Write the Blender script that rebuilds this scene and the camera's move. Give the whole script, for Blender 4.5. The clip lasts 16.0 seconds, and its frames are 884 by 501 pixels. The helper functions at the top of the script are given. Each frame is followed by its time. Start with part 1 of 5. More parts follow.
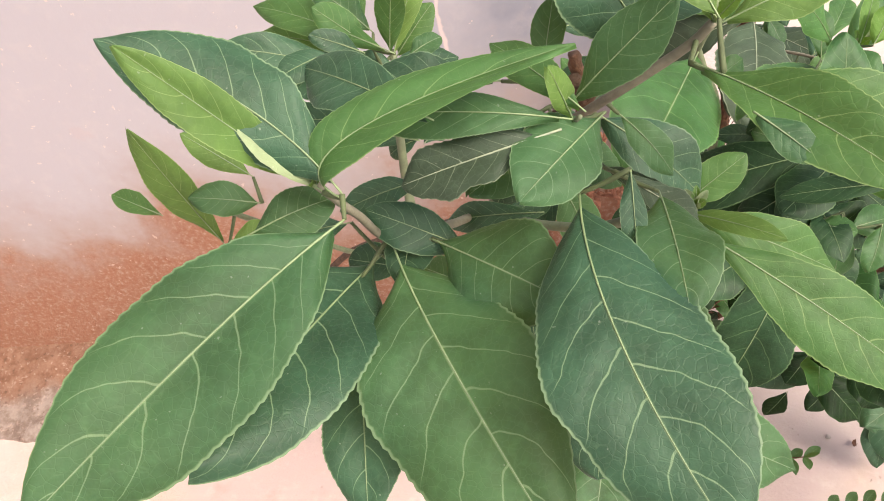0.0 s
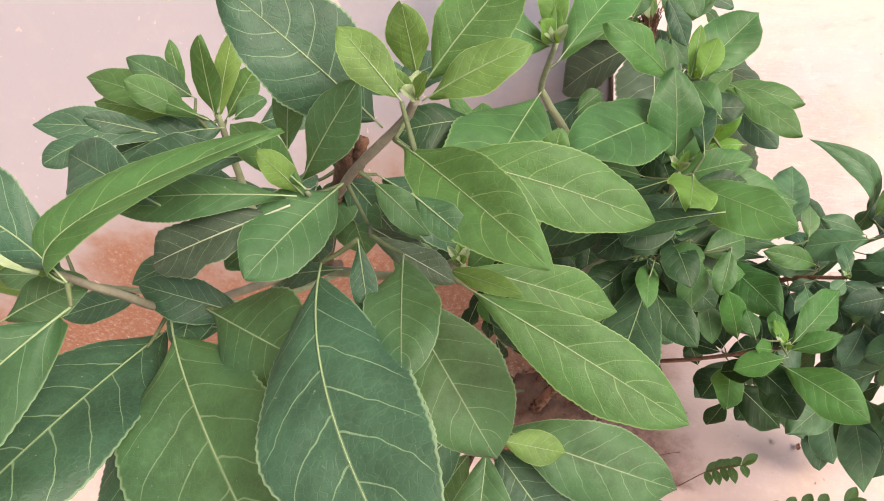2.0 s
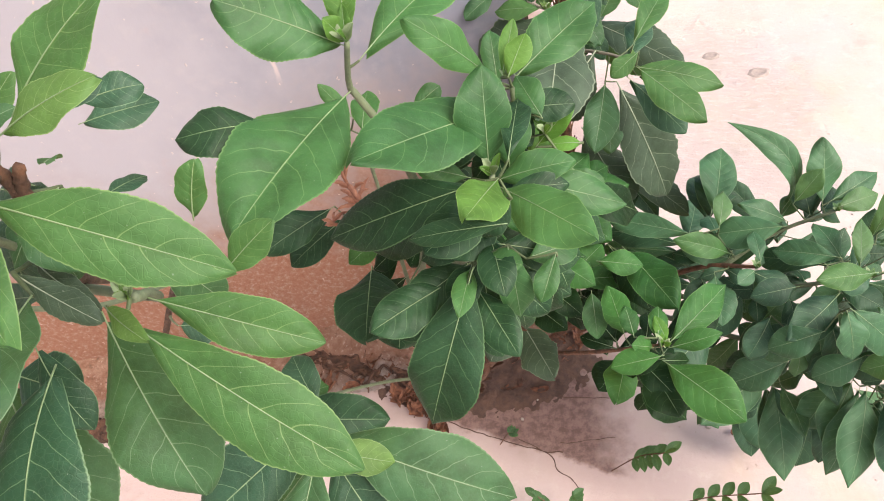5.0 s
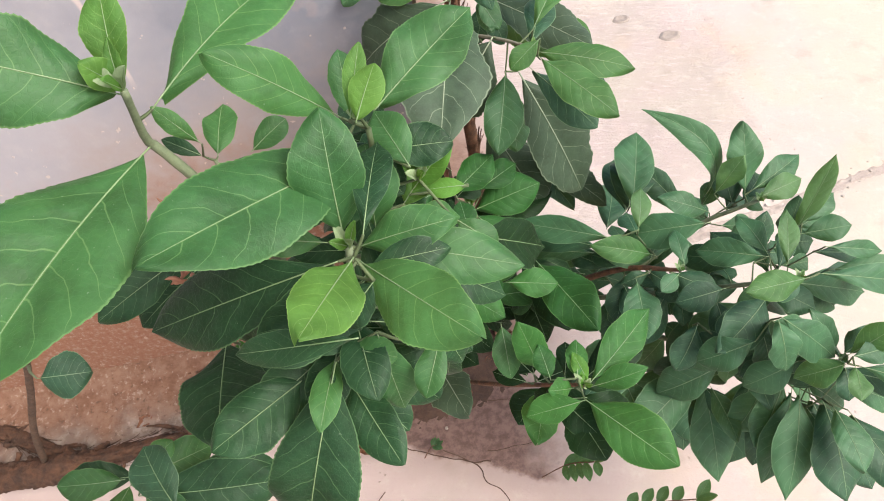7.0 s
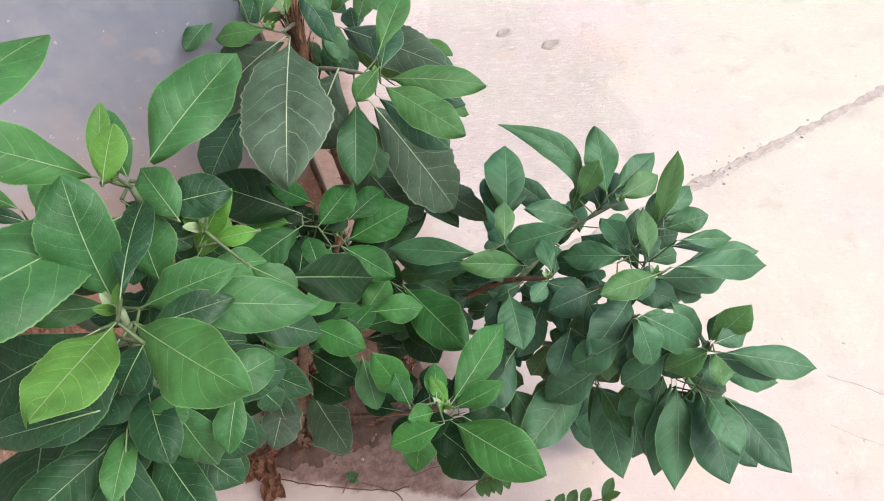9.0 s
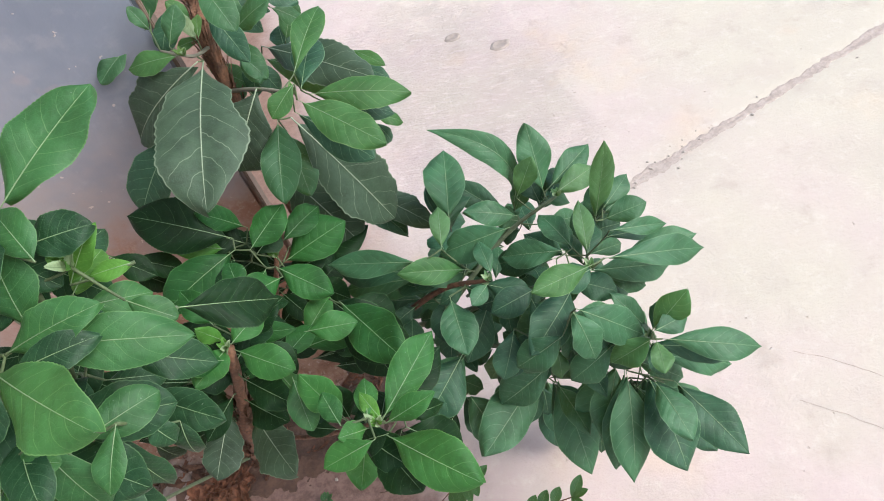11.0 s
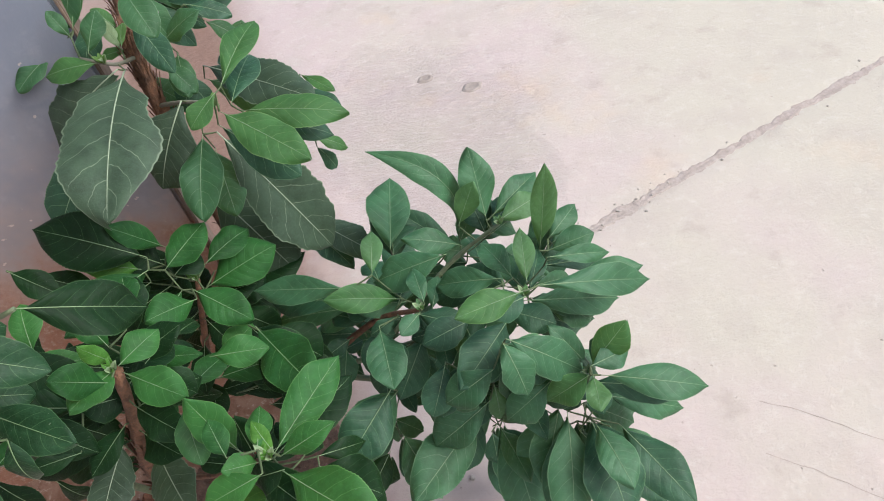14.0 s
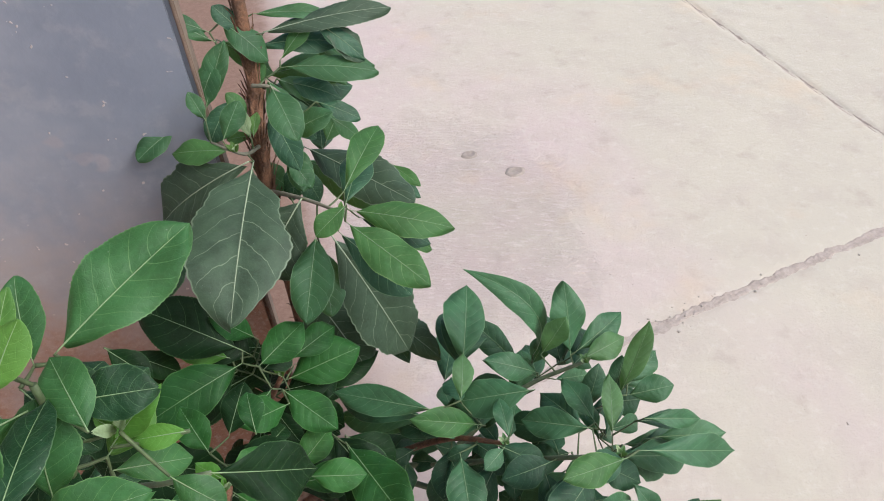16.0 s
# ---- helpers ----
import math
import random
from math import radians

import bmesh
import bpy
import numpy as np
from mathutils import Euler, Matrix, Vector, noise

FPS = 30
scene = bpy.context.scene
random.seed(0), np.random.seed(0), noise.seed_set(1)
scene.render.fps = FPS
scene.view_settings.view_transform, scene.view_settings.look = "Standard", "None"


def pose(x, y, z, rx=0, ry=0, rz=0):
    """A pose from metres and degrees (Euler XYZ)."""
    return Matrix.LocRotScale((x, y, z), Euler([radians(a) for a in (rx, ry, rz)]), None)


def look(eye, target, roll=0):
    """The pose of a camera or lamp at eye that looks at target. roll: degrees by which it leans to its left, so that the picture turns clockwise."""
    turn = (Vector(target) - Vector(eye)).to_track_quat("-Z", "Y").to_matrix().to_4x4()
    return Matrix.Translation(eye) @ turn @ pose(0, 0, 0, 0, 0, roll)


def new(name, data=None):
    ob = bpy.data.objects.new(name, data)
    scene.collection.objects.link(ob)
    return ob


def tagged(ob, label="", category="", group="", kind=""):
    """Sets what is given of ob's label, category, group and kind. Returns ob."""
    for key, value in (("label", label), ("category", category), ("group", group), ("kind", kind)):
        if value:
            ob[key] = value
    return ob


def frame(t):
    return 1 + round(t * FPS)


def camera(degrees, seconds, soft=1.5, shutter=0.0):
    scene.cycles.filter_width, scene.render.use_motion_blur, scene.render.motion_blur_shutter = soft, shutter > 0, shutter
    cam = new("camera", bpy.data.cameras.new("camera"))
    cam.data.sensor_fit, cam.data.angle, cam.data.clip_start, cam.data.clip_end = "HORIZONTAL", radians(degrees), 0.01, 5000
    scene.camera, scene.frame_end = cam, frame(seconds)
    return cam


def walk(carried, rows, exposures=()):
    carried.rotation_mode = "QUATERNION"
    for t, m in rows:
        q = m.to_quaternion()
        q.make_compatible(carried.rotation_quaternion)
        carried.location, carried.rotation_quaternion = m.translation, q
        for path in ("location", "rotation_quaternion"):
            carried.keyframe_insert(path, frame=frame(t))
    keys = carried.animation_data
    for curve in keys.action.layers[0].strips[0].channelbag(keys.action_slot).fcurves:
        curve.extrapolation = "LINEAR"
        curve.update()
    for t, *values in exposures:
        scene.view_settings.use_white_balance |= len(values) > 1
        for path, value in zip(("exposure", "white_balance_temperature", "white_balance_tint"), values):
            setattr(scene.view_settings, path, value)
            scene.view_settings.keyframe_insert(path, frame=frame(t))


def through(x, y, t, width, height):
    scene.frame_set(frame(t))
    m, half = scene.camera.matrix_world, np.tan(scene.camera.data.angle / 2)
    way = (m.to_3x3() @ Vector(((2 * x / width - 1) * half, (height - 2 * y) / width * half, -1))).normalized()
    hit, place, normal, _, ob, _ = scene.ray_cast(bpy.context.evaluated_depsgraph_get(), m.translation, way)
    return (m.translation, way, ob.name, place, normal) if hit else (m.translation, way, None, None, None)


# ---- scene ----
from math import pi, sin, cos
cam = camera(63.9, 16.0, soft=1.0)
PATH = [
    (0, (0.077, -0.017, 1.630), (-0.152, 1.342, 0.180), -11.9),
    (0.5, (0.092, 0.001, 1.633), (-0.126, 1.362, 0.183), -11.8),
    (1, (0.121, 0.006, 1.638), (-0.091, 1.379, 0.199), -12.4),
    (1.5, (0.158, -0.002, 1.639), (-0.047, 1.387, 0.214), -13.6),
    (2, (0.202, -0.011, 1.640), (0.008, 1.382, 0.218), -14.0),
    (2.5, (0.254, -0.023, 1.639), (0.029, 1.376, 0.227), -15.3),
    (3, (0.291, -0.038, 1.631), (0.028, 1.366, 0.232), -15.1),
    (3.5, (0.322, -0.059, 1.631), (-0.021, 1.302, 0.206), -16.1),
    (4, (0.342, -0.052, 1.625), (0.031, 1.295, 0.180), -16.5),
    (4.5, (0.361, -0.025, 1.624), (0.119, 1.346, 0.188), -14.9),
    (4.7, (0.372, -0.004, 1.620), (0.135, 1.355, 0.172), -15.2),
    (6.8, (0.432, 0.175, 1.552), (0.335, 1.405, -0.022), -15.2),
    (7, (0.442, 0.186, 1.551), (0.383, 1.418, -0.023), -14.4),
    (7.5, (0.476, 0.184, 1.550), (0.464, 1.425, -0.019), -14.8),
    (8, (0.498, 0.181, 1.551), (0.525, 1.423, -0.016), -15.1),
    (8.5, (0.527, 0.174, 1.545), (0.592, 1.402, -0.032), -14.9),
    (9, (0.556, 0.173, 1.540), (0.663, 1.411, -0.028), -14.9),
    (9.2, (0.565, 0.176, 1.538), (0.680, 1.410, -0.032), -15.2),
    (11.3, (0.647, 0.154, 1.505), (0.773, 1.406, -0.050), -20.5),
    (11.5, (0.655, 0.155, 1.496), (0.776, 1.410, -0.056), -21.3),
    (12, (0.685, 0.151, 1.460), (0.839, 1.414, -0.083), -20.5),
    (12.5, (0.700, 0.145, 1.431), (0.896, 1.419, -0.098), -18.9),
    (13, (0.694, 0.140, 1.421), (0.900, 1.412, -0.109), -17.4),
    (13.5, (0.697, 0.137, 1.416), (0.914, 1.426, -0.098), -16.6),
    (14, (0.707, 0.139, 1.420), (0.921, 1.483, -0.046), -15.6),
    (14.5, (0.697, 0.169, 1.433), (0.897, 1.546, -0.004), -14.9),
    (15, (0.651, 0.218, 1.445), (0.805, 1.615, 0.023), -13.5),
    (15.5, (0.612, 0.264, 1.471), (0.873, 1.628, 0.032), -7.7),
    (16, (0.564, 0.284, 1.539), (0.893, 1.665, 0.130), -3.2),
]
EXPOSURES = [(0.0, 1.60, 7350, 13), (1.5, 1.58, 7500, 16), (3.0, 1.56, 7500, 15), (4.7, 1.57, 6950, 12), (7.0, 1.48, 6700, 5), (9.0, 1.41, 6250, 4), (11.5, 1.26, 6050, 2), (13.0, 1.15, 6050, 2), (14.5, 1.05, 6100, 3), (16.0, 0.97, 6150, 3)]
walk(cam, [(t, look(eye, target, roll)) for t, eye, target, roll in PATH], EXPOSURES)

# ---- light: open shade under a bright sky ----
world = bpy.data.worlds.new("sky")
scene.world = world
world.use_nodes = True
wn = world.node_tree
sky = wn.nodes.new("ShaderNodeTexSky")
sky.sky_type, sky.sun_disc = "NISHITA", False
sky.sun_elevation, sky.sun_rotation = radians(55), radians(150)
sky.air_density, sky.dust_density = 1.0, 3.0
wn.links.new(sky.outputs[0], wn.nodes["Background"].inputs[0])
wn.nodes["Background"].inputs[1].default_value = 0.11
sun = new("sun", bpy.data.lights.new("sun", "SUN"))
sun.data.energy, sun.data.angle, sun.data.color = 2.3, radians(35), (1.0, 0.95, 0.88)
sun.matrix_world = look((2.4, -1.1, 2.4), (0, 0, 0))


# ---- materials ----
def mat(name):
    m = bpy.data.materials.new(name)
    m.use_nodes = True
    return m, m.node_tree, m.node_tree.nodes["Principled BSDF"]


def node(nt, kind, inputs=None, **props):
    n = nt.nodes.new(kind)
    for k, v in props.items():
        if k == "operation":
            n.operation = v
        elif k == "blend_type":
            n.blend_type = v
        elif k == "data_type":
            n.data_type = v
        elif k == "feature":
            n.feature = v
        elif k == "interpolation_type":
            n.interpolation_type = v
    for k, v in (inputs or {}).items():
        if isinstance(v, bpy.types.NodeSocket):
            nt.links.new(v, n.inputs[k])
        else:
            n.inputs[k].default_value = v
    return n


def math_(nt, op, a, b=0.0, c=0.0):
    return node(nt, "ShaderNodeMath", {0: a, 1: b, 2: c}, operation=op).outputs[0]


def smooth(nt, x, lo, hi, to0=0.0, to1=1.0):
    return node(nt, "ShaderNodeMapRange", {0: x, 1: lo, 2: hi, 3: to0, 4: to1}, interpolation_type="SMOOTHSTEP").outputs[0]


def mix(nt, fac, a, b, how="MIX"):
    n = node(nt, "ShaderNodeMix", None, data_type="RGBA", blend_type=how)
    for sock, v in ((n.inputs[0], fac), (n.inputs[6], a), (n.inputs[7], b)):
        if isinstance(v, bpy.types.NodeSocket):
            nt.links.new(v, sock)
        else:
            sock.default_value = v
    return n.outputs[2]


def grain(nt, vec, scale, detail=4.0, rough=0.6):
    return node(nt, "ShaderNodeTexNoise", {"Vector": vec, "Scale": scale, "Detail": detail, "Roughness": rough}).outputs[0]


def rgb(c):
    return (*c, 1.0)


VEINS = 7.2


def leaf_material(name, base, deep, vein, gloss=0.55, through=0.2, sheen=0.30):
    """Blade with side veins that curve forward, a fine net between them, and mottling."""
    m, nt, p = mat(name)
    uv = node(nt, "ShaderNodeTexCoord").outputs["UV"]
    place = node(nt, "ShaderNodeTexCoord").outputs["Object"]
    sep = node(nt, "ShaderNodeSeparateXYZ", {0: uv}).outputs
    side = math_(nt, "SUBTRACT", math_(nt, "MULTIPLY", sep[0], 2.0), 1.0)
    across = math_(nt, "ABSOLUTE", side)
    lag = math_(nt, "MULTIPLY", math_(nt, "GREATER_THAN", side, 0.0), 0.35)
    phase = math_(nt, "SUBTRACT", math_(nt, "MULTIPLY", sep[1], VEINS), math_(nt, "MULTIPLY", math_(nt, "POWER", across, 1.3), 1.55))
    wob = math_(nt, "MULTIPLY", math_(nt, "SUBTRACT", grain(nt, place, 40.0, 2.0), 0.5), 0.5)
    phase = math_(nt, "ADD", math_(nt, "ADD", phase, lag), wob)
    off = math_(nt, "ABSOLUTE", math_(nt, "SUBTRACT", math_(nt, "FRACT", math_(nt, "ADD", phase, 100.5)), 0.5))
    thin = math_(nt, "MULTIPLY_ADD", across, -0.015, 0.031)
    line = math_(nt, "SUBTRACT", 1.0, node(nt, "ShaderNodeMapRange", {0: off, 1: math_(nt, "MULTIPLY", thin, 0.45), 2: thin, 3: 0.0, 4: 1.0}, interpolation_type="SMOOTHSTEP").outputs[0])
    line = math_(nt, "MULTIPLY", line, smooth(nt, across, 1.0, 0.8))
    net = node(nt, "ShaderNodeTexVoronoi", {"Vector": place, "Scale": 240.0}, feature="DISTANCE_TO_EDGE").outputs[0]
    web = smooth(nt, net, 0.07, 0.0)
    mid = smooth(nt, across, 0.028, 0.008)
    rnd = node(nt, "ShaderNodeObjectInfo").outputs["Random"]
    col = mix(nt, rnd, rgb(base), rgb(deep))
    col = mix(nt, math_(nt, "MULTIPLY", smooth(nt, grain(nt, place, 28.0), 0.40, 0.66), 0.6), col, rgb([0.6 * c for c in deep]))
    col = mix(nt, math_(nt, "MULTIPLY", smooth(nt, grain(nt, place, 160.0, 3.0), 0.45, 0.75), 0.25), col, rgb([min(1, 1.5 * c + 0.004) for c in base]))
    col = mix(nt, math_(nt, "MULTIPLY", web, 0.05), col, rgb(vein))
    col = mix(nt, math_(nt, "MULTIPLY", line, 0.44), col, rgb(vein))
    col = mix(nt, math_(nt, "MULTIPLY", mid, 0.5), col, rgb(vein))
    rim = smooth(nt, across, 0.955, 0.985)
    col = mix(nt, math_(nt, "MULTIPLY", rim, 0.5), col, rgb(vein))
    speck = smooth(nt, grain(nt, place, 420.0, 1.0), 0.76, 0.8)
    col = mix(nt, math_(nt, "MULTIPLY", speck, 0.2), col, rgb((0.45, 0.47, 0.38)))
    nt.links.new(col, p.inputs["Base Color"])
    p.inputs["Roughness"].default_value = gloss
    p.inputs["Specular IOR Level"].default_value = sheen
    pucker = node(nt, "ShaderNodeTexVoronoi", {"Vector": place, "Scale": 105.0}, feature="DISTANCE_TO_EDGE").outputs[0]
    high = math_(nt, "ADD", math_(nt, "MULTIPLY", web, -0.08), math_(nt, "MULTIPLY", smooth(nt, pucker, 0.0, 0.4), 0.10))
    high = math_(nt, "ADD", high, math_(nt, "MULTIPLY", smooth(nt, off, 0.0, 0.42), 0.07))
    high = math_(nt, "ADD", high, math_(nt, "MULTIPLY", grain(nt, place, 300.0, 2.0), 0.4))
    bump = node(nt, "ShaderNodeBump", {"Height": high, "Strength": 0.6, "Distance": 0.0016})
    nt.links.new(bump.outputs[0], p.inputs["Normal"])
    tr = node(nt, "ShaderNodeBsdfTranslucent", {0: mix(nt, 0.6, col, rgb((0.25, 0.4, 0.04)))})
    both = node(nt, "ShaderNodeMixShader", {0: through, 1: p.outputs[0], 2: tr.outputs[0]})
    nt.links.new(both.outputs[0], nt.nodes["Material Output"].inputs[0])
    return m


VEIN = (0.20, 0.29, 0.16)
LEAF = {
    "g": leaf_material("mature_leaf", (0.037, 0.100, 0.041), (0.026, 0.076, 0.033), VEIN, through=0.26, sheen=0.26),
    "b": leaf_material("waxy_old_leaf", (0.024, 0.069, 0.037), (0.017, 0.053, 0.029), VEIN, 0.52, 0.09, 0.26),
    "l": leaf_material("fresh_leaf", (0.047, 0.123, 0.036), (0.034, 0.101, 0.030), (0.240, 0.335, 0.133), 0.55, 0.28, 0.26),
    "y": leaf_material("young_leaf", (0.095, 0.176, 0.042), (0.068, 0.146, 0.038), (0.294, 0.373, 0.156), 0.6, 0.3),
    "o": leaf_material("dull_aged_leaf", (0.037, 0.062, 0.036), (0.027, 0.046, 0.028), (0.20, 0.24, 0.16), 0.6, 0.08),
    "p": leaf_material("downy_bud_leaf", (0.230, 0.290, 0.160), (0.180, 0.240, 0.130), (0.300, 0.350, 0.220), 0.75, 0.15),
}
# the inner shrubs have deep, clear green leaves, their weaker light painted in
DEEP_VEIN = (0.105, 0.205, 0.062)
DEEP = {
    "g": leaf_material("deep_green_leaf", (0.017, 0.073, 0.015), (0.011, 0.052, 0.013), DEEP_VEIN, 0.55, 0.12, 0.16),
    "b": leaf_material("shaded_inner_leaf", (0.006, 0.023, 0.006), (0.004, 0.014, 0.005), (0.055, 0.105, 0.040), 0.5, 0.05, 0.10),
    "l": leaf_material("clear_green_leaf", (0.032, 0.112, 0.024), (0.021, 0.088, 0.020), (0.150, 0.270, 0.080), 0.55, 0.2, 0.2),
    "y": leaf_material("bright_tip_leaf", (0.072, 0.180, 0.026), (0.046, 0.140, 0.022), (0.220, 0.340, 0.090), 0.6, 0.25, 0.2),
}
# the spreading shrub has duller, blue-grey leaves with pale floor glare mixed in
GREY_VEIN = (0.170, 0.260, 0.140)
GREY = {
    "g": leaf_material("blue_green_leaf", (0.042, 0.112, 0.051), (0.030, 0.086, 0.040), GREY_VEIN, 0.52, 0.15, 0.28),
    "b": leaf_material("blue_green_dim_leaf", (0.024, 0.070, 0.035), (0.016, 0.050, 0.026), (0.12, 0.20, 0.095), 0.52, 0.07, 0.26),
    "y": leaf_material("pale_tip_leaf", (0.070, 0.150, 0.050), (0.050, 0.120, 0.044), GREY_VEIN, 0.55, 0.25, 0.35),
}
# the upright shrub lies between the two; its dark tone has shade mixed in
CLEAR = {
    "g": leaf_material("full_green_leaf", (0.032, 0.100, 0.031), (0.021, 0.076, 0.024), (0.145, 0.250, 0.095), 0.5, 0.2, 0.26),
    "b": leaf_material("full_green_shaded_leaf", (0.014, 0.046, 0.018), (0.009, 0.031, 0.012), (0.110, 0.185, 0.080), 0.5, 0.05, 0.2),
    "l": leaf_material("light_green_leaf", (0.043, 0.130, 0.037), (0.031, 0.104, 0.031), (0.190, 0.310, 0.105), 0.55, 0.25, 0.26),
    "y": leaf_material("lime_tip_leaf", (0.082, 0.182, 0.032), (0.055, 0.145, 0.028), (0.250, 0.360, 0.110), 0.6, 0.28, 0.25),
}
FAMILY = {}


def plain(name, a, b, scale, rough, bump=0.4, dist=0.002):
    m, nt, p = mat(name)
    place = node(nt, "ShaderNodeTexCoord").outputs["Object"]
    g = grain(nt, place, scale, 6.0, 0.65)
    col = mix(nt, smooth(nt, g, 0.3, 0.7), rgb(a), rgb(b))
    col = mix(nt, math_(nt, "MULTIPLY", grain(nt, place, scale * 6), 0.35), col, rgb([0.55 * c for c in b]))
    nt.links.new(col, p.inputs["Base Color"])
    p.inputs["Roughness"].default_value = rough
    bm_ = node(nt, "ShaderNodeBump", {"Height": grain(nt, place, scale * 3, 5.0), "Strength": bump, "Distance": dist})
    nt.links.new(bm_.outputs[0], p.inputs["Normal"])
    return m


PALE_RIB = plain("whitish_midrib", (0.30, 0.34, 0.235), (0.23, 0.27, 0.18), 60.0, 0.55, 0.1)
RIB = plain("pale_midrib", (0.205, 0.275, 0.135), (0.150, 0.215, 0.100), 60.0, 0.5, 0.1)
STEM = plain("green_grey_stem", (0.15, 0.18, 0.10), (0.10, 0.12, 0.07), 90.0, 0.7)
SHOOT = plain("mauve_grey_shoot", (0.20, 0.185, 0.135), (0.135, 0.125, 0.09), 90.0, 0.7)
TWIG = plain("green_twig", (0.085, 0.115, 0.045), (0.055, 0.075, 0.030), 90.0, 0.7)
BARK = plain("flaky_brown_bark", (0.21, 0.095, 0.05), (0.08, 0.04, 0.024), 70.0, 0.9, 0.9, 0.004)
OLD_BARK = plain("grey_brown_bark", (0.13, 0.075, 0.045), (0.06, 0.036, 0.024), 70.0, 0.9, 0.9, 0.004)
ROOT = plain("fibrous_red_brown_root", (0.135, 0.062, 0.035), (0.045, 0.023, 0.015), 40.0, 0.95, 1.0, 0.01)
SOIL = plain("red_brown_soil", (0.12, 0.065, 0.045), (0.07, 0.04, 0.03), 45.0, 0.95, 1.0, 0.006)
PEBBLE = plain("pale_stone", (0.40, 0.34, 0.30), (0.30, 0.25, 0.22), 80.0, 0.8)
MORTAR = plain("crumbling_mortar", (0.43, 0.350, 0.31), (0.30, 0.238, 0.21), 40.0, 0.95, 0.9, 0.004)
TIMBER = plain("weathered_brown_timber", (0.21, 0.145, 0.11), (0.13, 0.085, 0.065), 30.0, 0.8)
PITTED = plain("worn_concrete", (0.34, 0.275, 0.245), (0.25, 0.20, 0.175), 60.0, 0.9, 0.6, 0.003)
STALK = plain("rusty_dry_stalk", (0.40, 0.18, 0.115), (0.22, 0.085, 0.05), 60.0, 0.85)
DRY = plain("dry_leaf_litter", (0.23, 0.092, 0.048), (0.085, 0.034, 0.020), 50.0, 0.9)


def wall_material():
    """Lilac-grey gloss paint with red mud splashed up from the ground."""
    m, nt, p = mat("lilac_grey_wall_paint")
    place = node(nt, "ShaderNodeTexCoord").outputs["Object"]
    z = node(nt, "ShaderNodeSeparateXYZ", {0: place}).outputs[2]
    wide = grain(nt, place, 3.0, 5.0)
    fine = grain(nt, place, 26.0, 6.0)
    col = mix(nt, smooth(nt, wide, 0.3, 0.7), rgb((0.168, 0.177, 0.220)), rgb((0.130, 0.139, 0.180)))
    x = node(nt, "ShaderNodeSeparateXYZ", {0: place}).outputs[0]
    # paler towards -x: stronger light at that end, put into the wall colour
    lit_end = math_(nt, "ADD", x, math_(nt, "MULTIPLY", math_(nt, "SUBTRACT", wide, 0.5), 0.9))
    col = mix(nt, smooth(nt, lit_end, 0.30, -0.30, 0.0, 0.9), col, rgb((0.345, 0.328, 0.358)))
    col = mix(nt, math_(nt, "MULTIPLY", smooth(nt, fine, 0.5, 0.7), 0.12), col, rgb((0.45, 0.39, 0.37)))
    up = math_(nt, "SUBTRACT", z, smooth(nt, x, -0.7, 0.1, 0.0, 0.13))
    up = math_(nt, "ADD", up, math_(nt, "MULTIPLY", math_(nt, "SUBTRACT", wide, 0.5), 0.8))
    up = math_(nt, "ADD", up, math_(nt, "MULTIPLY", math_(nt, "SUBTRACT", fine, 0.5), 0.16))
    col = mix(nt, smooth(nt, up, 0.80, 0.40, 0.0, 0.75), col, rgb((0.26, 0.185, 0.155)))
    col = mix(nt, smooth(nt, up, 0.56, 0.30, 0.0, 0.92), col, rgb((0.245, 0.104, 0.058)))
    fleck = smooth(nt, grain(nt, place, 60.0, 2.0), 0.70, 0.73)
    col = mix(nt, math_(nt, "MULTIPLY", fleck, 0.5), col, rgb((0.55, 0.42, 0.36)))
    low = smooth(nt, up, 0.52, 0.30)
    grit = grain(nt, place, 75.0, 6.0, 0.75)
    col = mix(nt, math_(nt, "MULTIPLY", math_(nt, "MULTIPLY", smooth(nt, grit, 0.5, 0.62), low), 0.65), col, rgb((0.33, 0.235, 0.19)))
    col = mix(nt, math_(nt, "MULTIPLY", math_(nt, "MULTIPLY", smooth(nt, grit, 0.46, 0.36), low), 0.5), col, rgb((0.19, 0.075, 0.04)))
    streak = math_(nt, "ABSOLUTE", math_(nt, "ADD", x, math_(nt, "ADD", 0.047, math_(nt, "MULTIPLY", math_(nt, "SUBTRACT", grain(nt, place, 9.0, 3.0), 0.5), 0.05))))
    drip = math_(nt, "MULTIPLY", smooth(nt, streak, 0.007, 0.002), math_(nt, "MULTIPLY", smooth(nt, z, 0.84, 0.9), smooth(nt, z, 1.1, 1.06)))
    col = mix(nt, math_(nt, "MULTIPLY", drip, 0.6), col, rgb((0.60, 0.47, 0.44)))
    blot = smooth(nt, grain(nt, place, 11.0, 3.0), 0.66, 0.72)
    col = mix(nt, math_(nt, "MULTIPLY", blot, 0.12), col, rgb((0.42, 0.27, 0.22)))
    nt.links.new(col, p.inputs["Base Color"])
    nt.links.new(smooth(nt, up, 0.55, 0.35, 0.38, 0.9), p.inputs["Roughness"])
    bm_ = node(nt, "ShaderNodeBump", {"Height": math_(nt, "ADD", math_(nt, "MULTIPLY", fine, 0.5), math_(nt, "ADD", math_(nt, "MULTIPLY", fleck, 0.3), math_(nt, "MULTIPLY", math_(nt, "MULTIPLY", grit, low), 2.5))), "Strength": 0.45, "Distance": 0.004})
    nt.links.new(bm_.outputs[0], p.inputs["Normal"])
    return m


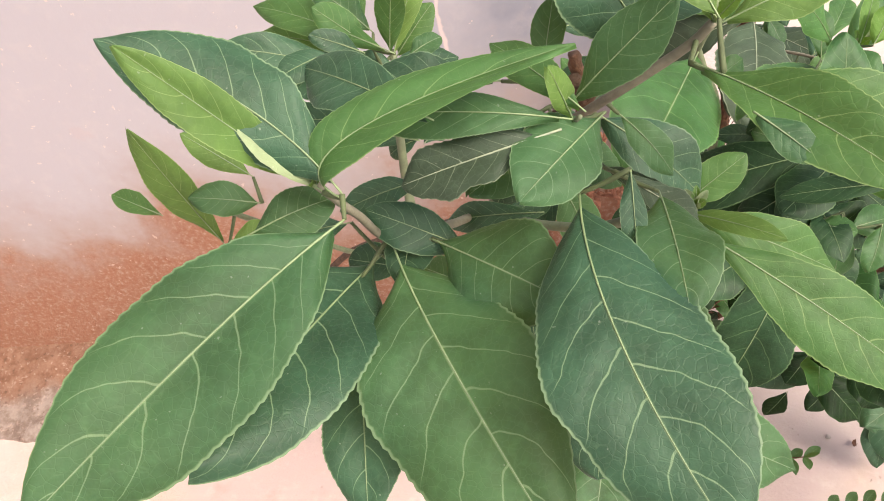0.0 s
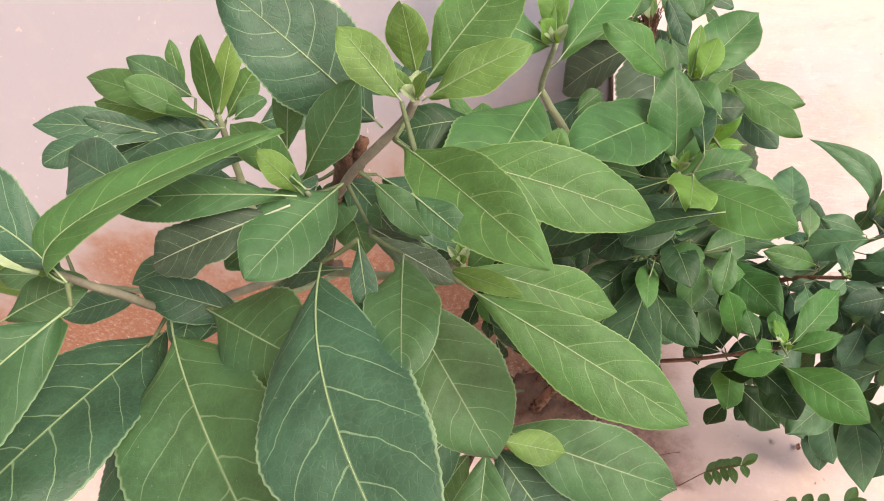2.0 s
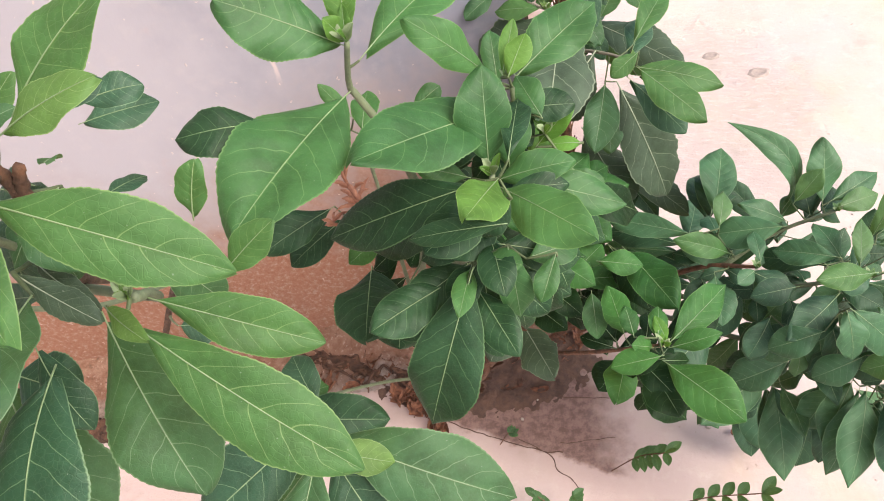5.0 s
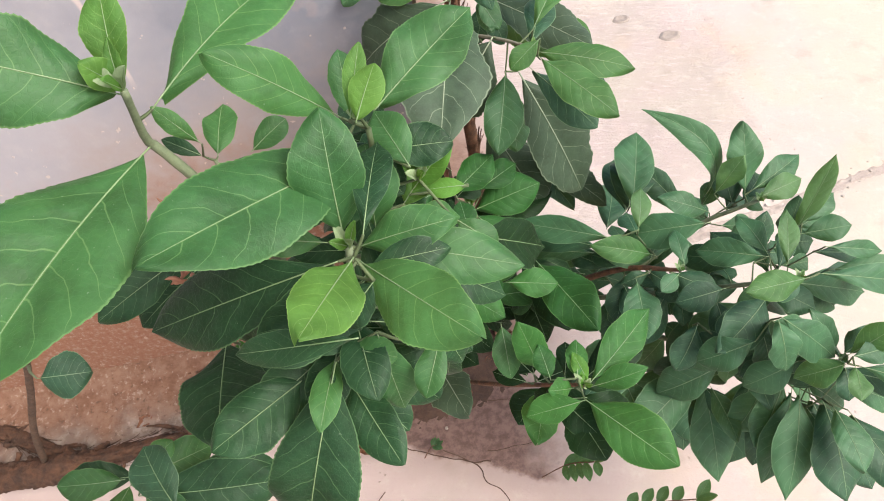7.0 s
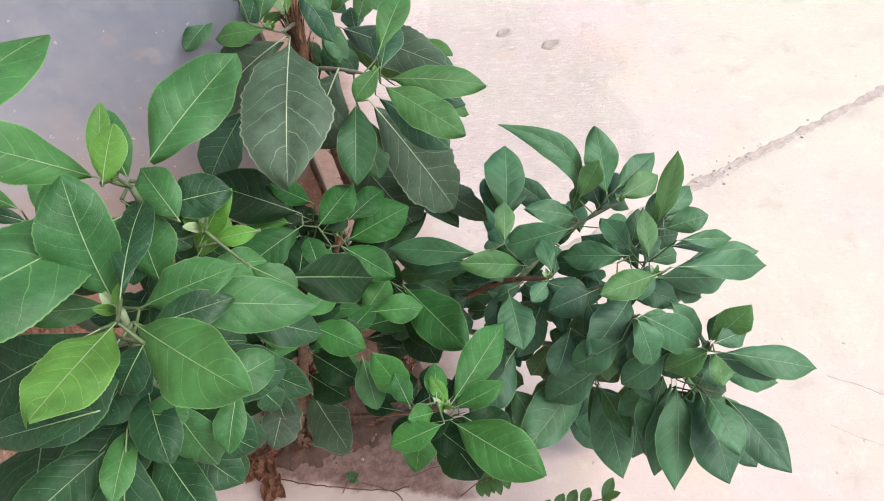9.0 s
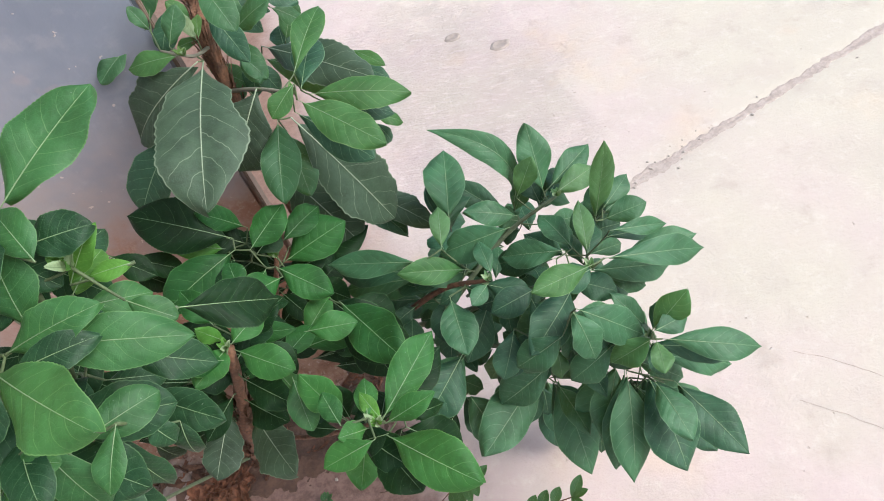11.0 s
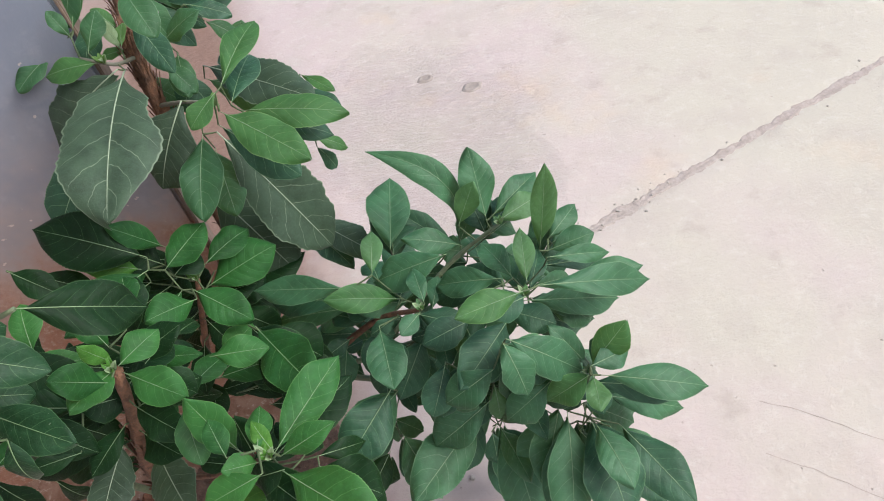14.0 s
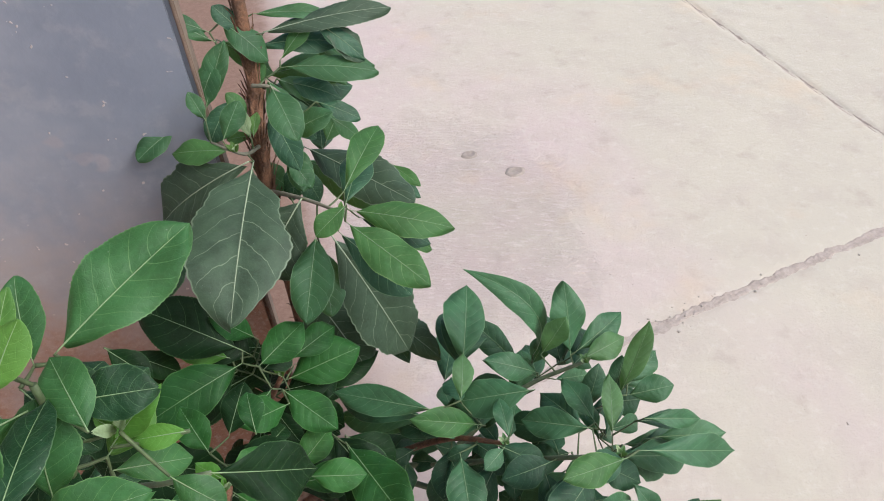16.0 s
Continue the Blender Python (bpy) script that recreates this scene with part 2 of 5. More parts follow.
def floor_material():
    """Trowelled pinkish concrete with dust, pits and a red mud stain near the plants."""
    m, nt, p = mat("pinkish_concrete")
    place = node(nt, "ShaderNodeTexCoord").outputs["Object"]
    sep = node(nt, "ShaderNodeSeparateXYZ", {0: place}).outputs
    wide = grain(nt, place, 1.6, 6.0)
    fine = grain(nt, place, 22.0, 7.0, 0.7)
    tint = math_(nt, "ADD", math_(nt, "MULTIPLY", sep[0], 0.5), math_(nt, "MULTIPLY", math_(nt, "SUBTRACT", wide, 0.5), 1.6))
    col = mix(nt, smooth(nt, tint, 0.3, 1.0), rgb((0.435, 0.336, 0.319)), rgb((0.425, 0.364, 0.303)))
    col = mix(nt, math_(nt, "MULTIPLY", smooth(nt, grain(nt, place, 5.0, 5.0), 0.45, 0.7), 0.5), col, rgb((0.380, 0.314, 0.270)))
    col = mix(nt, math_(nt, "MULTIPLY", smooth(nt, fine, 0.5, 0.75), 0.45), col, rgb((0.507, 0.441, 0.397)))
    col = mix(nt, math_(nt, "MULTIPLY", smooth(nt, grain(nt, place, 9.0, 6.0), 0.56, 0.72), 0.35), col, rgb((0.297, 0.232, 0.193)))
    turned = node(nt, "ShaderNodeVectorRotate", {"Vector": place, "Angle": 0.35}).outputs[0]
    stretch = node(nt, "ShaderNodeVectorMath", {0: turned, 1: (9.0, 30.0, 10.0)}, operation="MULTIPLY").outputs[0]
    scrape = grain(nt, stretch, 2.2, 7.0, 0.72)
    wx = math_(nt, "DIVIDE", math_(nt, "SUBTRACT", sep[0], 1.03), 0.42)
    wy = math_(nt, "DIVIDE", math_(nt, "SUBTRACT", sep[1], 1.95), 0.62)
    far = math_(nt, "SQRT", math_(nt, "ADD", math_(nt, "MULTIPLY", wx, wx), math_(nt, "MULTIPLY", wy, wy)))
    far = math_(nt, "ADD", far, math_(nt, "MULTIPLY", math_(nt, "SUBTRACT", grain(nt, place, 4.0, 5.0), 0.5), 1.6))
    worn = smooth(nt, far, 1.15, 0.55, 0.06, 1.0)
    # hollows coloured darker and ridges paler, relief shading on top of the bump
    col = mix(nt, math_(nt, "MULTIPLY", math_(nt, "MULTIPLY", smooth(nt, scrape, 0.60, 0.72), worn), 0.5), col, rgb((0.300, 0.215, 0.195)))
    col = mix(nt, math_(nt, "MULTIPLY", math_(nt, "MULTIPLY", smooth(nt, scrape, 0.48, 0.36), worn), 0.5), col, rgb((0.560, 0.450, 0.435)))
    dot = node(nt, "ShaderNodeTexVoronoi", {"Vector": place, "Scale": 34.0}).outputs[0]
    dot = math_(nt, "ADD", dot, math_(nt, "MULTIPLY", math_(nt, "SUBTRACT", grain(nt, place, 130.0, 3.0), 0.5), 0.5))
    speck = math_(nt, "MULTIPLY", smooth(nt, dot, 0.10, 0.02), smooth(nt, grain(nt, place, 7.0, 3.0), 0.52, 0.66))
    col = mix(nt, math_(nt, "MULTIPLY", speck, 0.6), col, rgb((0.220, 0.165, 0.143)))
    rust = smooth(nt, grain(nt, place, 2.3, 4.0), 0.56, 0.72)
    col = mix(nt, math_(nt, "MULTIPLY", rust, 0.45), col, rgb((0.47, 0.345, 0.250)))
    front = math_(nt, "ADD", sep[1], math_(nt, "MULTIPLY", sep[0], 0.46))
    front = math_(nt, "ADD", front, math_(nt, "MULTIPLY", math_(nt, "SUBTRACT", grain(nt, place, 13.0, 7.0, 0.6), 0.5), 0.09))
    ends = math_(nt, "ADD", sep[0], math_(nt, "MULTIPLY", math_(nt, "SUBTRACT", grain(nt, place, 10.0, 7.0, 0.6), 0.5), 0.22))
    soiled = math_(nt, "MULTIPLY", smooth(nt, front, 0.948, 0.968), math_(nt, "MULTIPLY", smooth(nt, ends, 0.06, 0.12), smooth(nt, ends, 0.60, 0.46)))
    wash = math_(nt, "MULTIPLY", smooth(nt, front, 0.84, 0.95), smooth(nt, ends, 0.75, 0.45))
    col = mix(nt, math_(nt, "MULTIPLY", wash, 0.4), col, rgb((0.27, 0.185, 0.165)))
    mud = mix(nt, smooth(nt, grain(nt, place, 45.0, 6.0, 0.7), 0.36, 0.64), rgb((0.105, 0.055, 0.044)), rgb((0.20, 0.118, 0.098)))
    col = mix(nt, math_(nt, "MULTIPLY", soiled, 0.93), col, mud)
    near = math_(nt, "ADD", sep[1], math_(nt, "MULTIPLY", math_(nt, "SUBTRACT", grain(nt, place, 6.0, 6.0), 0.5), 0.35))
    band = math_(nt, "MULTIPLY", smooth(nt, near, 0.95, 1.12), smooth(nt, sep[0], 0.75, 0.45))
    col = mix(nt, math_(nt, "MULTIPLY", band, 0.6), col, rgb((0.20, 0.11, 0.075)))
    nt.links.new(col, p.inputs["Base Color"])
    p.inputs["Roughness"].default_value = 0.85
    high = math_(nt, "ADD", math_(nt, "MULTIPLY", math_(nt, "MULTIPLY", scrape, worn), -3.0), math_(nt, "MULTIPLY", grain(nt, place, 70.0, 6.0, 0.7), 0.6))
    high = math_(nt, "SUBTRACT", high, speck)
    bm_ = node(nt, "ShaderNodeBump", {"Height": high, "Strength": 0.7, "Distance": 0.006})
    nt.links.new(bm_.outputs[0], p.inputs["Normal"])
    return m


WALL, FLOOR = wall_material(), floor_material()


# ---- helpers for meshes ----
def part(name, bm, material, parent=None, label=""):
    me = bpy.data.meshes.new(name)
    bm.to_mesh(me)
    bm.free()
    me.materials.append(material)
    ob = new(name, me)
    if parent:
        ob.parent = parent
    if label:
        ob["label"] = label
    return ob


def raw(name, verts, faces, material, parent=None, label="", uv=None, flat=False):
    me = bpy.data.meshes.new(name)
    me.from_pydata(verts, [], faces)
    me.materials.append(material)
    if uv:
        lay = me.uv_layers.new(name="UVMap")
        for loop in me.loops:
            lay.data[loop.index].uv = uv[loop.vertex_index]
    for poly in me.polygons:
        poly.use_smooth = not flat
    ob = new(name, me)
    if parent:
        ob.parent = parent
    if label:
        ob["label"] = label
    return ob


def spline(points, steps):
    """Catmull-Rom through the points."""
    pts = [Vector(q) for q in points]
    pts = [2 * pts[0] - pts[1]] + pts + [2 * pts[-1] - pts[-2]]
    out = []
    for i in range(1, len(pts) - 2):
        a, b, c, d = pts[i - 1:i + 3]
        for k in range(steps):
            t = k / steps
            out.append(0.5 * ((2 * b) + (c - a) * t + (2 * a - 5 * b + 4 * c - d) * t * t + (3 * b - a - 3 * c + d) * t ** 3))
    return out + [pts[-2]]


def tube_mesh(line, radii, sides, rough=0.0, seed=0):
    rng = random.Random(seed)
    verts, faces = [], []
    for i, q in enumerate(line):
        d = (line[min(i + 1, len(line) - 1)] - line[max(i - 1, 0)]).normalized()
        a = d.orthogonal().normalized() if i == 0 else (a - d * a.dot(d)).normalized()
        b = d.cross(a)
        for k in range(sides):
            w = 2 * pi * k / sides
            r = radii[i] * (1 + rough * rng.uniform(-1, 1))
            verts.append(q + r * (cos(w) * a + sin(w) * b))
    for i in range(len(line) - 1):
        for k in range(sides):
            k2 = (k + 1) % sides
            faces.append((i * sides + k, i * sides + k2, (i + 1) * sides + k2, (i + 1) * sides + k))
    faces.append(tuple(range(sides))[::-1])
    faces.append(tuple((len(line) - 1) * sides + k for k in range(sides)))
    return [tuple(v) for v in verts], faces


def stem(plant, points, r0, r1, material=None, name="stem", sides=9, rough=0.08, label=""):
    line = spline(points, 7)
    n = len(line)
    radii = [r0 + (r1 - r0) * i / (n - 1) for i in range(n)]
    v, f = tube_mesh(line, radii, sides, rough, n)
    STEMS.setdefault(plant.name, []).extend(line)
    return raw(name, v, f, material or STEM, plant, label)


FACE = Vector((0.05, -0.55, 0.83)).normalized()
LEAVES_MADE = [0]
SPECS = {}
STEMS = {}


def leaf(plant, base, tip, width, tone="g", bend=(0, 0, 0), fold=0.16, roll=0.0, arch=0.05, curl=0.0, petiole=0.06):
    """One leaf from its node to its tip: a toothed, quilted blade and a pale petiole that runs on as the midrib."""
    LEAVES_MADE[0] += 1
    rng = random.Random(LEAVES_MADE[0] * 7 + 3)
    b, t, bend = Vector(base), Vector(tip), Vector(bend)
    d = t - b
    ln = d.length
    d.normalize()
    if plant in (R, F):
        width *= 1.06
    n = (FACE - d * FACE.dot(d)).normalized()
    n = Matrix.Rotation(radians(roll), 3, d) @ n
    s = d.cross(n)
    arch += rng.uniform(-0.03, 0.05)
    fold += rng.uniform(-0.10, 0.14)
    curl += rng.uniform(-0.02, 0.09)
    coarse = tone == "o"
    flat_on = 1 - max(0.0, FACE.dot(d)) ** 2
    arch, curl = arch * flat_on, curl * flat_on
    nu, nx = (51 if coarse else 90, 12) if ln > 0.09 else (48, 8)
    lop = rng.uniform(-0.09, 0.09)
    twist = rng.uniform(-0.24, 0.24)
    ragged = 0.22 if tone == "o" else 0.07
    key = rng.uniform(0, 90)
    wave, wave2 = rng.uniform(0, 6), rng.uniform(1.2, 2.2)
    full = min(1.0, max(0.0, (width / ln - 0.28) / 0.3))
    ea, eb = 1.2 - 0.27 * full + rng.uniform(-0.06, 0.12), 0.92 - 0.17 * full + rng.uniform(-0.05, 0.08)
    if plant in (R, F):
        ea, eb = ea + 0.14, eb + 0.16
    if coarse:
        ea, eb = 0.95 + rng.uniform(0, 0.15), 0.74
    top = (ea / (ea + eb)) ** ea * (eb / (ea + eb)) ** eb

    def centre(u):
        return b + d * (ln * u) + (bend + n * (arch * ln)) * (4 * u * (1 - u)) - n * (curl * ln * u ** 3)

    verts, uv, faces = [], [], []
    for i in range(nu + 1):
        v = i / nu
        u = petiole + (1 - petiole) * v
        c = centre(u)
        h = width / 2 * (v ** ea * (1 - v) ** eb / top) + 0.0006
        for k in range(nx + 1):
            x = 2 * k / nx - 1
            ax = abs(x)
            hh = h * (1 + (lop if x > 0 else -lop)) * (1 + ragged * ax * noise.noise((v * 7.0, 3.0 if x > 0 else -3.0, key)))
            if ax > 0.99:
                hh *= 1 + (0.04 if coarse else 0.022) * ((0.0, 0.55, 1.0)[(i + (1 if x > 0 else 0)) % 3] - 0.4) * (1 - 0.5 * (v < 0.25))
            ph = v * VEINS - 1.55 * ax ** 1.3 + (0.35 if x > 0 else 0)
            quilt = -cos(2 * pi * ph) * 0.009 * width * min(1, 4 * ax) * (1 - 0.6 * ax) * sin(pi * min(1, v + 0.02))
            rim = sin(wave + u * 6.3 * wave2 + (1.7 if x > 0 else 0)) * 0.07 * width * ax ** 2
            droop = -0.10 * width * ax ** 3
            lift = ax * hh * sin(fold) + quilt + rim + droop + x * hh * twist * (v - 0.3) * 2
            verts.append(tuple(c + s * (x * hh * cos(fold)) + n * lift))
            uv.append((x * 0.5 + 0.5, v))
    for i in range(nu):
        for k in range(nx):
            a = i * (nx + 1) + k
            faces.append((a, a + 1, a + nx + 2, a + nx + 1))
    SPECS.setdefault(plant.name, []).append((b, t, width, tone))
    blade = raw("leaf", verts, faces, FAMILY.get(plant.name, LEAF).get(tone, LEAF[tone]), plant, "", uv)
    line = [centre(i / 22 * 0.97) + n * 0.0004 for i in range(23)]
    r0 = 0.0004 + (0.008 if coarse else 0.0036) * width
    rr = [r0 * (1 - 0.86 * i / 22) for i in range(23)]
    v, f = tube_mesh(line, rr, 5)
    raw("midrib", v, f, PALE_RIB if coarse else RIB, blade)
    return blade


# ---- ground ----
def grid(name, x0, x1, y0, y1, nx_, ny_, height, material, parent=None):
    verts, faces = [], []
    for j in range(ny_ + 1):
        for i in range(nx_ + 1):
            x, y = x0 + (x1 - x0) * i / nx_, y0 + (y1 - y0) * j / ny_
            verts.append((x, y, height(x, y)))
    for j in range(ny_):
        for i in range(nx_):
            a = j * (nx_ + 1) + i
            faces.append((a, a + 1, a + nx_ + 2, a + nx_ + 1))
    return raw(name, verts, faces, material, parent)


JOINT_A, JOINT_B = (Vector((1.257, 1.300, 0)), Vector((2.389, 1.483, 0))), (Vector((2.444, 3.032, 0)), Vector((2.569, 1.866, 0)))
DIR_A, DIR_B = [(q - p).normalized() for p, q in (JOINT_A, JOINT_B)]


def from_line(p, d, x, y):
    return (x - p.x) * d.y - (y - p.y) * d.x


def floor_height(x, y):
    z = 0.004 * noise.noise((x * 2.0, y * 2.0, 0)) + 0.0015 * noise.noise((x * 14, y * 14, 3))
    a = abs(from_line(JOINT_A[0], DIR_A, x, y))
    if x > 0.9:
        z -= 0.0045 * max(0, 1 - a / 0.03)
    b = abs(from_line(JOINT_B[0], DIR_B, x, y))
    z -= 0.010 * max(0, 1 - b / 0.014)
    return z


ground = grid("ground", -60, 60, -60, 60, 6, 6, lambda x, y: -0.035, FLOOR)
tagged(ground, "dusty pinkish concrete yard reaching to the distance", "ground", kind="structure")
pavement = grid("pavement", -3.2, 5.2, -2.0, 5.2, 560, 480, floor_height, FLOOR)
tagged(pavement, "trowelled pinkish concrete slab with joints and mud stains", "pavement", kind="structure")

# ---- wall ----
bm = bmesh.new()
bmesh.ops.create_cube(bm, size=1.0)
for v in bm.verts:
    # upper part is unseen, built tall to hold sky light off the shrubs
    v.co = Vector((-3.2 if v.co.x < 0 else 0.446, 1.212 if v.co.y < 0 else 1.262, -0.03 if v.co.z < 0 else 4.4))
bmesh.ops.bevel(bm, geom=bm.edges[:], offset=0.006, segments=2, affect="EDGES")
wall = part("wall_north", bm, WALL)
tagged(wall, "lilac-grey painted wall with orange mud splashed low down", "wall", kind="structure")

bm = bmesh.new()
bmesh.ops.create_cube(bm, size=1.0)
for v in bm.verts:
    v.co = Vector((0.4465 if v.co.x < 0 else 0.4525, 1.2105 if v.co.y < 0 else 1.264, -0.03 if v.co.z < 0 else 4.4))
bmesh.ops.bevel(bm, geom=bm.edges[:], offset=0.002, segments=2, affect="EDGES")
tagged(part("trim", bm, TIMBER), "weathered brown timber strip on the wall end", "edge strip", kind="structure")

# side wall out of view, added to cut the light from the left
bm = bmesh.new()
bmesh.ops.create_cube(bm, size=1.0)
for v in bm.verts:
    v.co = Vector((-1.85 if v.co.x < 0 else -1.75, -3.2 if v.co.y < 0 else 1.21, -0.03 if v.co.z < 0 else 5.2))
bmesh.ops.bevel(bm, geom=bm.edges[:], offset=0.006, segments=2, affect="EDGES")
tagged(part("wall_west", bm, WALL), "unseen side wall added to keep light off the left", "wall", kind="structure")

# ---- shrubs along the wall ----
def shrub(label):
    e = new("shrub")
    return tagged(e, label, "shrub", "shrubs along the wall")


A = shrub("tall leafy green shrub with large hanging leaves by the wall")
C = shrub("upright leafy shrub with bright green shoot tips by the wall")
F = shrub("low bushy shrub with small fresh leaves by the wall")
R = shrub("spreading leafy shrub growing over the pale concrete")
B = shrub("tall shrub with flaky brown trunk and dull leaves")
FAMILY.update({C.name: CLEAR, F.name: DEEP, R.name: GREY})

leaf(A, (0.001, 0.201, 1.422), (-0.112, 0.079, 1.402), 0.070, "g", bend=(0.006, 0.017, -0.006), fold=.3)
leaf(A, (-0.007, 0.269, 1.326), (-0.060, 0.110, 1.386), 0.071, "b")
leaf(A, (0.006, 0.250, 1.355), (0.085, 0.092, 1.312), 0.089, "g", bend=(-0.011, 0.016, -0.000), petiole=0.14)
leaf(A, (0.001, 0.209, 1.430), (-0.088, 0.238, 1.501), 0.044, "b", bend=(0.007, 0.009, -0.001), fold=.1)
leaf(A, (-0.018, 0.232, 1.415), (-0.067, 0.215, 1.508), 0.025, "y", fold=.5)
leaf(A, (-0.010, 0.218, 1.424), (-0.040, 0.225, 1.462), 0.013, "p", fold=0.5)
leaf(A, (-0.001, 0.212, 1.425), (0.105, 0.254, 1.467), 0.034, "l", bend=(-0.042, -0.005, -0.006), fold=.55, roll=-15)
leaf(A, (0.042, 0.242, 1.439), (-0.032, 0.303, 1.442), 0.034, "b")
leaf(A, (-0.015, 0.240, 1.338), (-0.009, 0.119, 1.297), 0.046, "b")
leaf(A, (-0.036, 0.274, 1.290), (-0.068, 0.212, 1.257), 0.037, "l")

leaf(A, (0.122, 0.268, 1.414), (0.078, 0.213, 1.414), 0.040, "g")
leaf(A, (0.102, 0.263, 1.422), (0.146, 0.253, 1.480), 0.026, "g")
leaf(A, (0.093, 0.289, 1.423), (0.102, 0.313, 1.454), 0.016, "g")
leaf(A, (0.147, 0.281, 1.435), (0.091, 0.298, 1.515), 0.052, "b", bend=(0.002, 0.002, -0.005))
leaf(A, (0.164, 0.251, 1.468), (0.143, 0.269, 1.499), 0.020, "y")
leaf(A, (0.170, 0.281, 1.460), (0.171, 0.275, 1.500), 0.018, "y")
leaf(A, (0.171, 0.271, 1.453), (0.224, 0.275, 1.471), 0.023, "y")
leaf(A, (0.172, 0.285, 1.453), (0.224, 0.313, 1.489), 0.038, "l")
leaf(A, (0.156, 0.256, 1.445), (0.214, 0.162, 1.448), 0.037, "l", fold=.45)
leaf(A, (0.166, 0.240, 1.448), (0.267, 0.218, 1.404), 0.035, "l")
leaf(A, (0.146, 0.247, 1.378), (0.145, 0.170, 1.378), 0.038, "g")
leaf(A, (0.106, 0.238, 1.390), (0.148, 0.084, 1.343), 0.075, "b", bend=(-0.014, 0.003, 0.003))
leaf(A, (0.028, 0.248, 1.357), (0.091, 0.198, 1.363), 0.058, "g")
leaf(A, (0.123, 0.286, 1.365), (0.163, 0.254, 1.354), 0.011, "o")
leaf(A, (0.132, 0.288, 1.397), (0.159, 0.266, 1.371), 0.019, "g")
leaf(A, (0.126, 0.330, 1.367), (0.188, 0.307, 1.313), 0.042, "b")
leaf(A, (0.110, 0.247, 1.431), (0.069, 0.292, 1.446), 0.020, "l")
leaf(A, (0.105, 0.255, 1.421), (0.094, 0.250, 1.455), 0.013, "y")
leaf(A, (0.129, 0.235, 1.405), (0.129, 0.207, 1.378), 0.012, "b")
leaf(A, (0.166, 0.202, 1.457), (0.186, 0.181, 1.447), 0.013, "g")
leaf(A, (0.104, 0.248, 1.427), (0.004, 0.260, 1.433), 0.024, "g")
leaf(A, (0.099, 0.248, 1.422), (0.020, 0.238, 1.407), 0.029, "o", bend=(-0.004, -0.002, -0.001), fold=.3)
leaf(A, (0.073, 0.298, 1.418), (-0.003, 0.294, 1.427), 0.029, "b")
leaf(A, (0.097, 0.287, 1.386), (0.052, 0.247, 1.388), 0.030, "g")
leaf(A, (0.019, 0.308, 1.347), (-0.026, 0.279, 1.356), 0.019, "b")
leaf(A, (0.051, 0.249, 1.343), (-0.004, 0.254, 1.378), 0.026, "b")
leaf(A, (0.127, 0.266, 1.377), (0.169, 0.244, 1.354), 0.016, "o")
leaf(A, (-0.004, 0.343, 1.417), (-0.030, 0.336, 1.437), 0.013, "b")
leaf(A, (-0.016, 0.317, 1.435), (-0.041, 0.297, 1.437), 0.018, "b")
leaf(A, (0.074, 0.287, 1.290), (0.100, 0.247, 1.247), 0.026, "b")
leaf(A, (0.017, 0.278, 1.349), (0.010, 0.231, 1.343), 0.027, "b")
leaf(A, (0.111, 0.353, 1.359), (0.084, 0.307, 1.342), 0.028, "g")

leaf(A, (0.100, 0.344, 1.365), (0.107, 0.314, 1.314), 0.035, "g")
leaf(A, (0.102, 0.331, 1.382), (0.127, 0.342, 1.294), 0.032, "b")
leaf(A, (0.087, 0.338, 1.363), (0.061, 0.327, 1.300), 0.034, "b")
leaf(A, (0.109, 0.353, 1.341), (0.146, 0.344, 1.293), 0.027, "g")

leaf(A, (0.170, 0.257, 1.338), (0.286, 0.186, 1.274), 0.045, "l")
leaf(A, (0.171, 0.279, 1.329), (0.263, 0.264, 1.283), 0.034, "l")
leaf(A, (0.164, 0.259, 1.349), (0.202, 0.222, 1.364), 0.012, "y")
leaf(A, (0.184, 0.334, 1.278), (0.227, 0.348, 1.308), 0.026, "l")

leaf(A, (0.120, 0.249, 1.318), (0.106, 0.147, 1.271), 0.063, "b")
leaf(A, (0.124, 0.296, 1.303), (0.174, 0.201, 1.231), 0.067, "g")

leaf(A, (-0.135, 0.331, 1.281), (-0.143, 0.307, 1.407), 0.026, "y")
leaf(A, (-0.161, 0.321, 1.327), (-0.197, 0.335, 1.338), 0.015, "l")
leaf(A, (-0.089, 0.317, 1.333), (-0.130, 0.309, 1.351), 0.023, "g")
leaf(A, (-0.093, 0.329, 1.346), (-0.130, 0.336, 1.381), 0.019, "y")
leaf(A, (-0.052, 0.215, 1.404), (-0.012, 0.235, 1.406), 0.024, "g")
leaf(A, (-0.111, 0.294, 1.318), (-0.086, 0.311, 1.321), 0.016, "y")
leaf(A, (-0.022, 0.277, 1.347), (-0.068, 0.263, 1.352), 0.019, "b")

leaf(A, (-0.001, 0.422, 1.367), (-0.119, 0.497, 1.384), 0.028, "l")
leaf(A, (-0.032, 0.461, 1.347), (-0.120, 0.496, 1.356), 0.031, "l")
leaf(A, (-0.011, 0.455, 1.345), (0.004, 0.457, 1.415), 0.023, "l")
leaf(A, (-0.008, 0.452, 1.347), (0.021, 0.493, 1.404), 0.020, "y")
leaf(A, (-0.009, 0.467, 1.336), (0.023, 0.494, 1.365), 0.025, "l")
leaf(A, (-0.020, 0.444, 1.360), (-0.054, 0.438, 1.401), 0.024, "l")
leaf(A, (-0.026, 0.459, 1.370), (-0.028, 0.478, 1.406), 0.011, "l")
leaf(A, (-0.020, 0.458, 1.365), (-0.058, 0.465, 1.405), 0.025, "g")
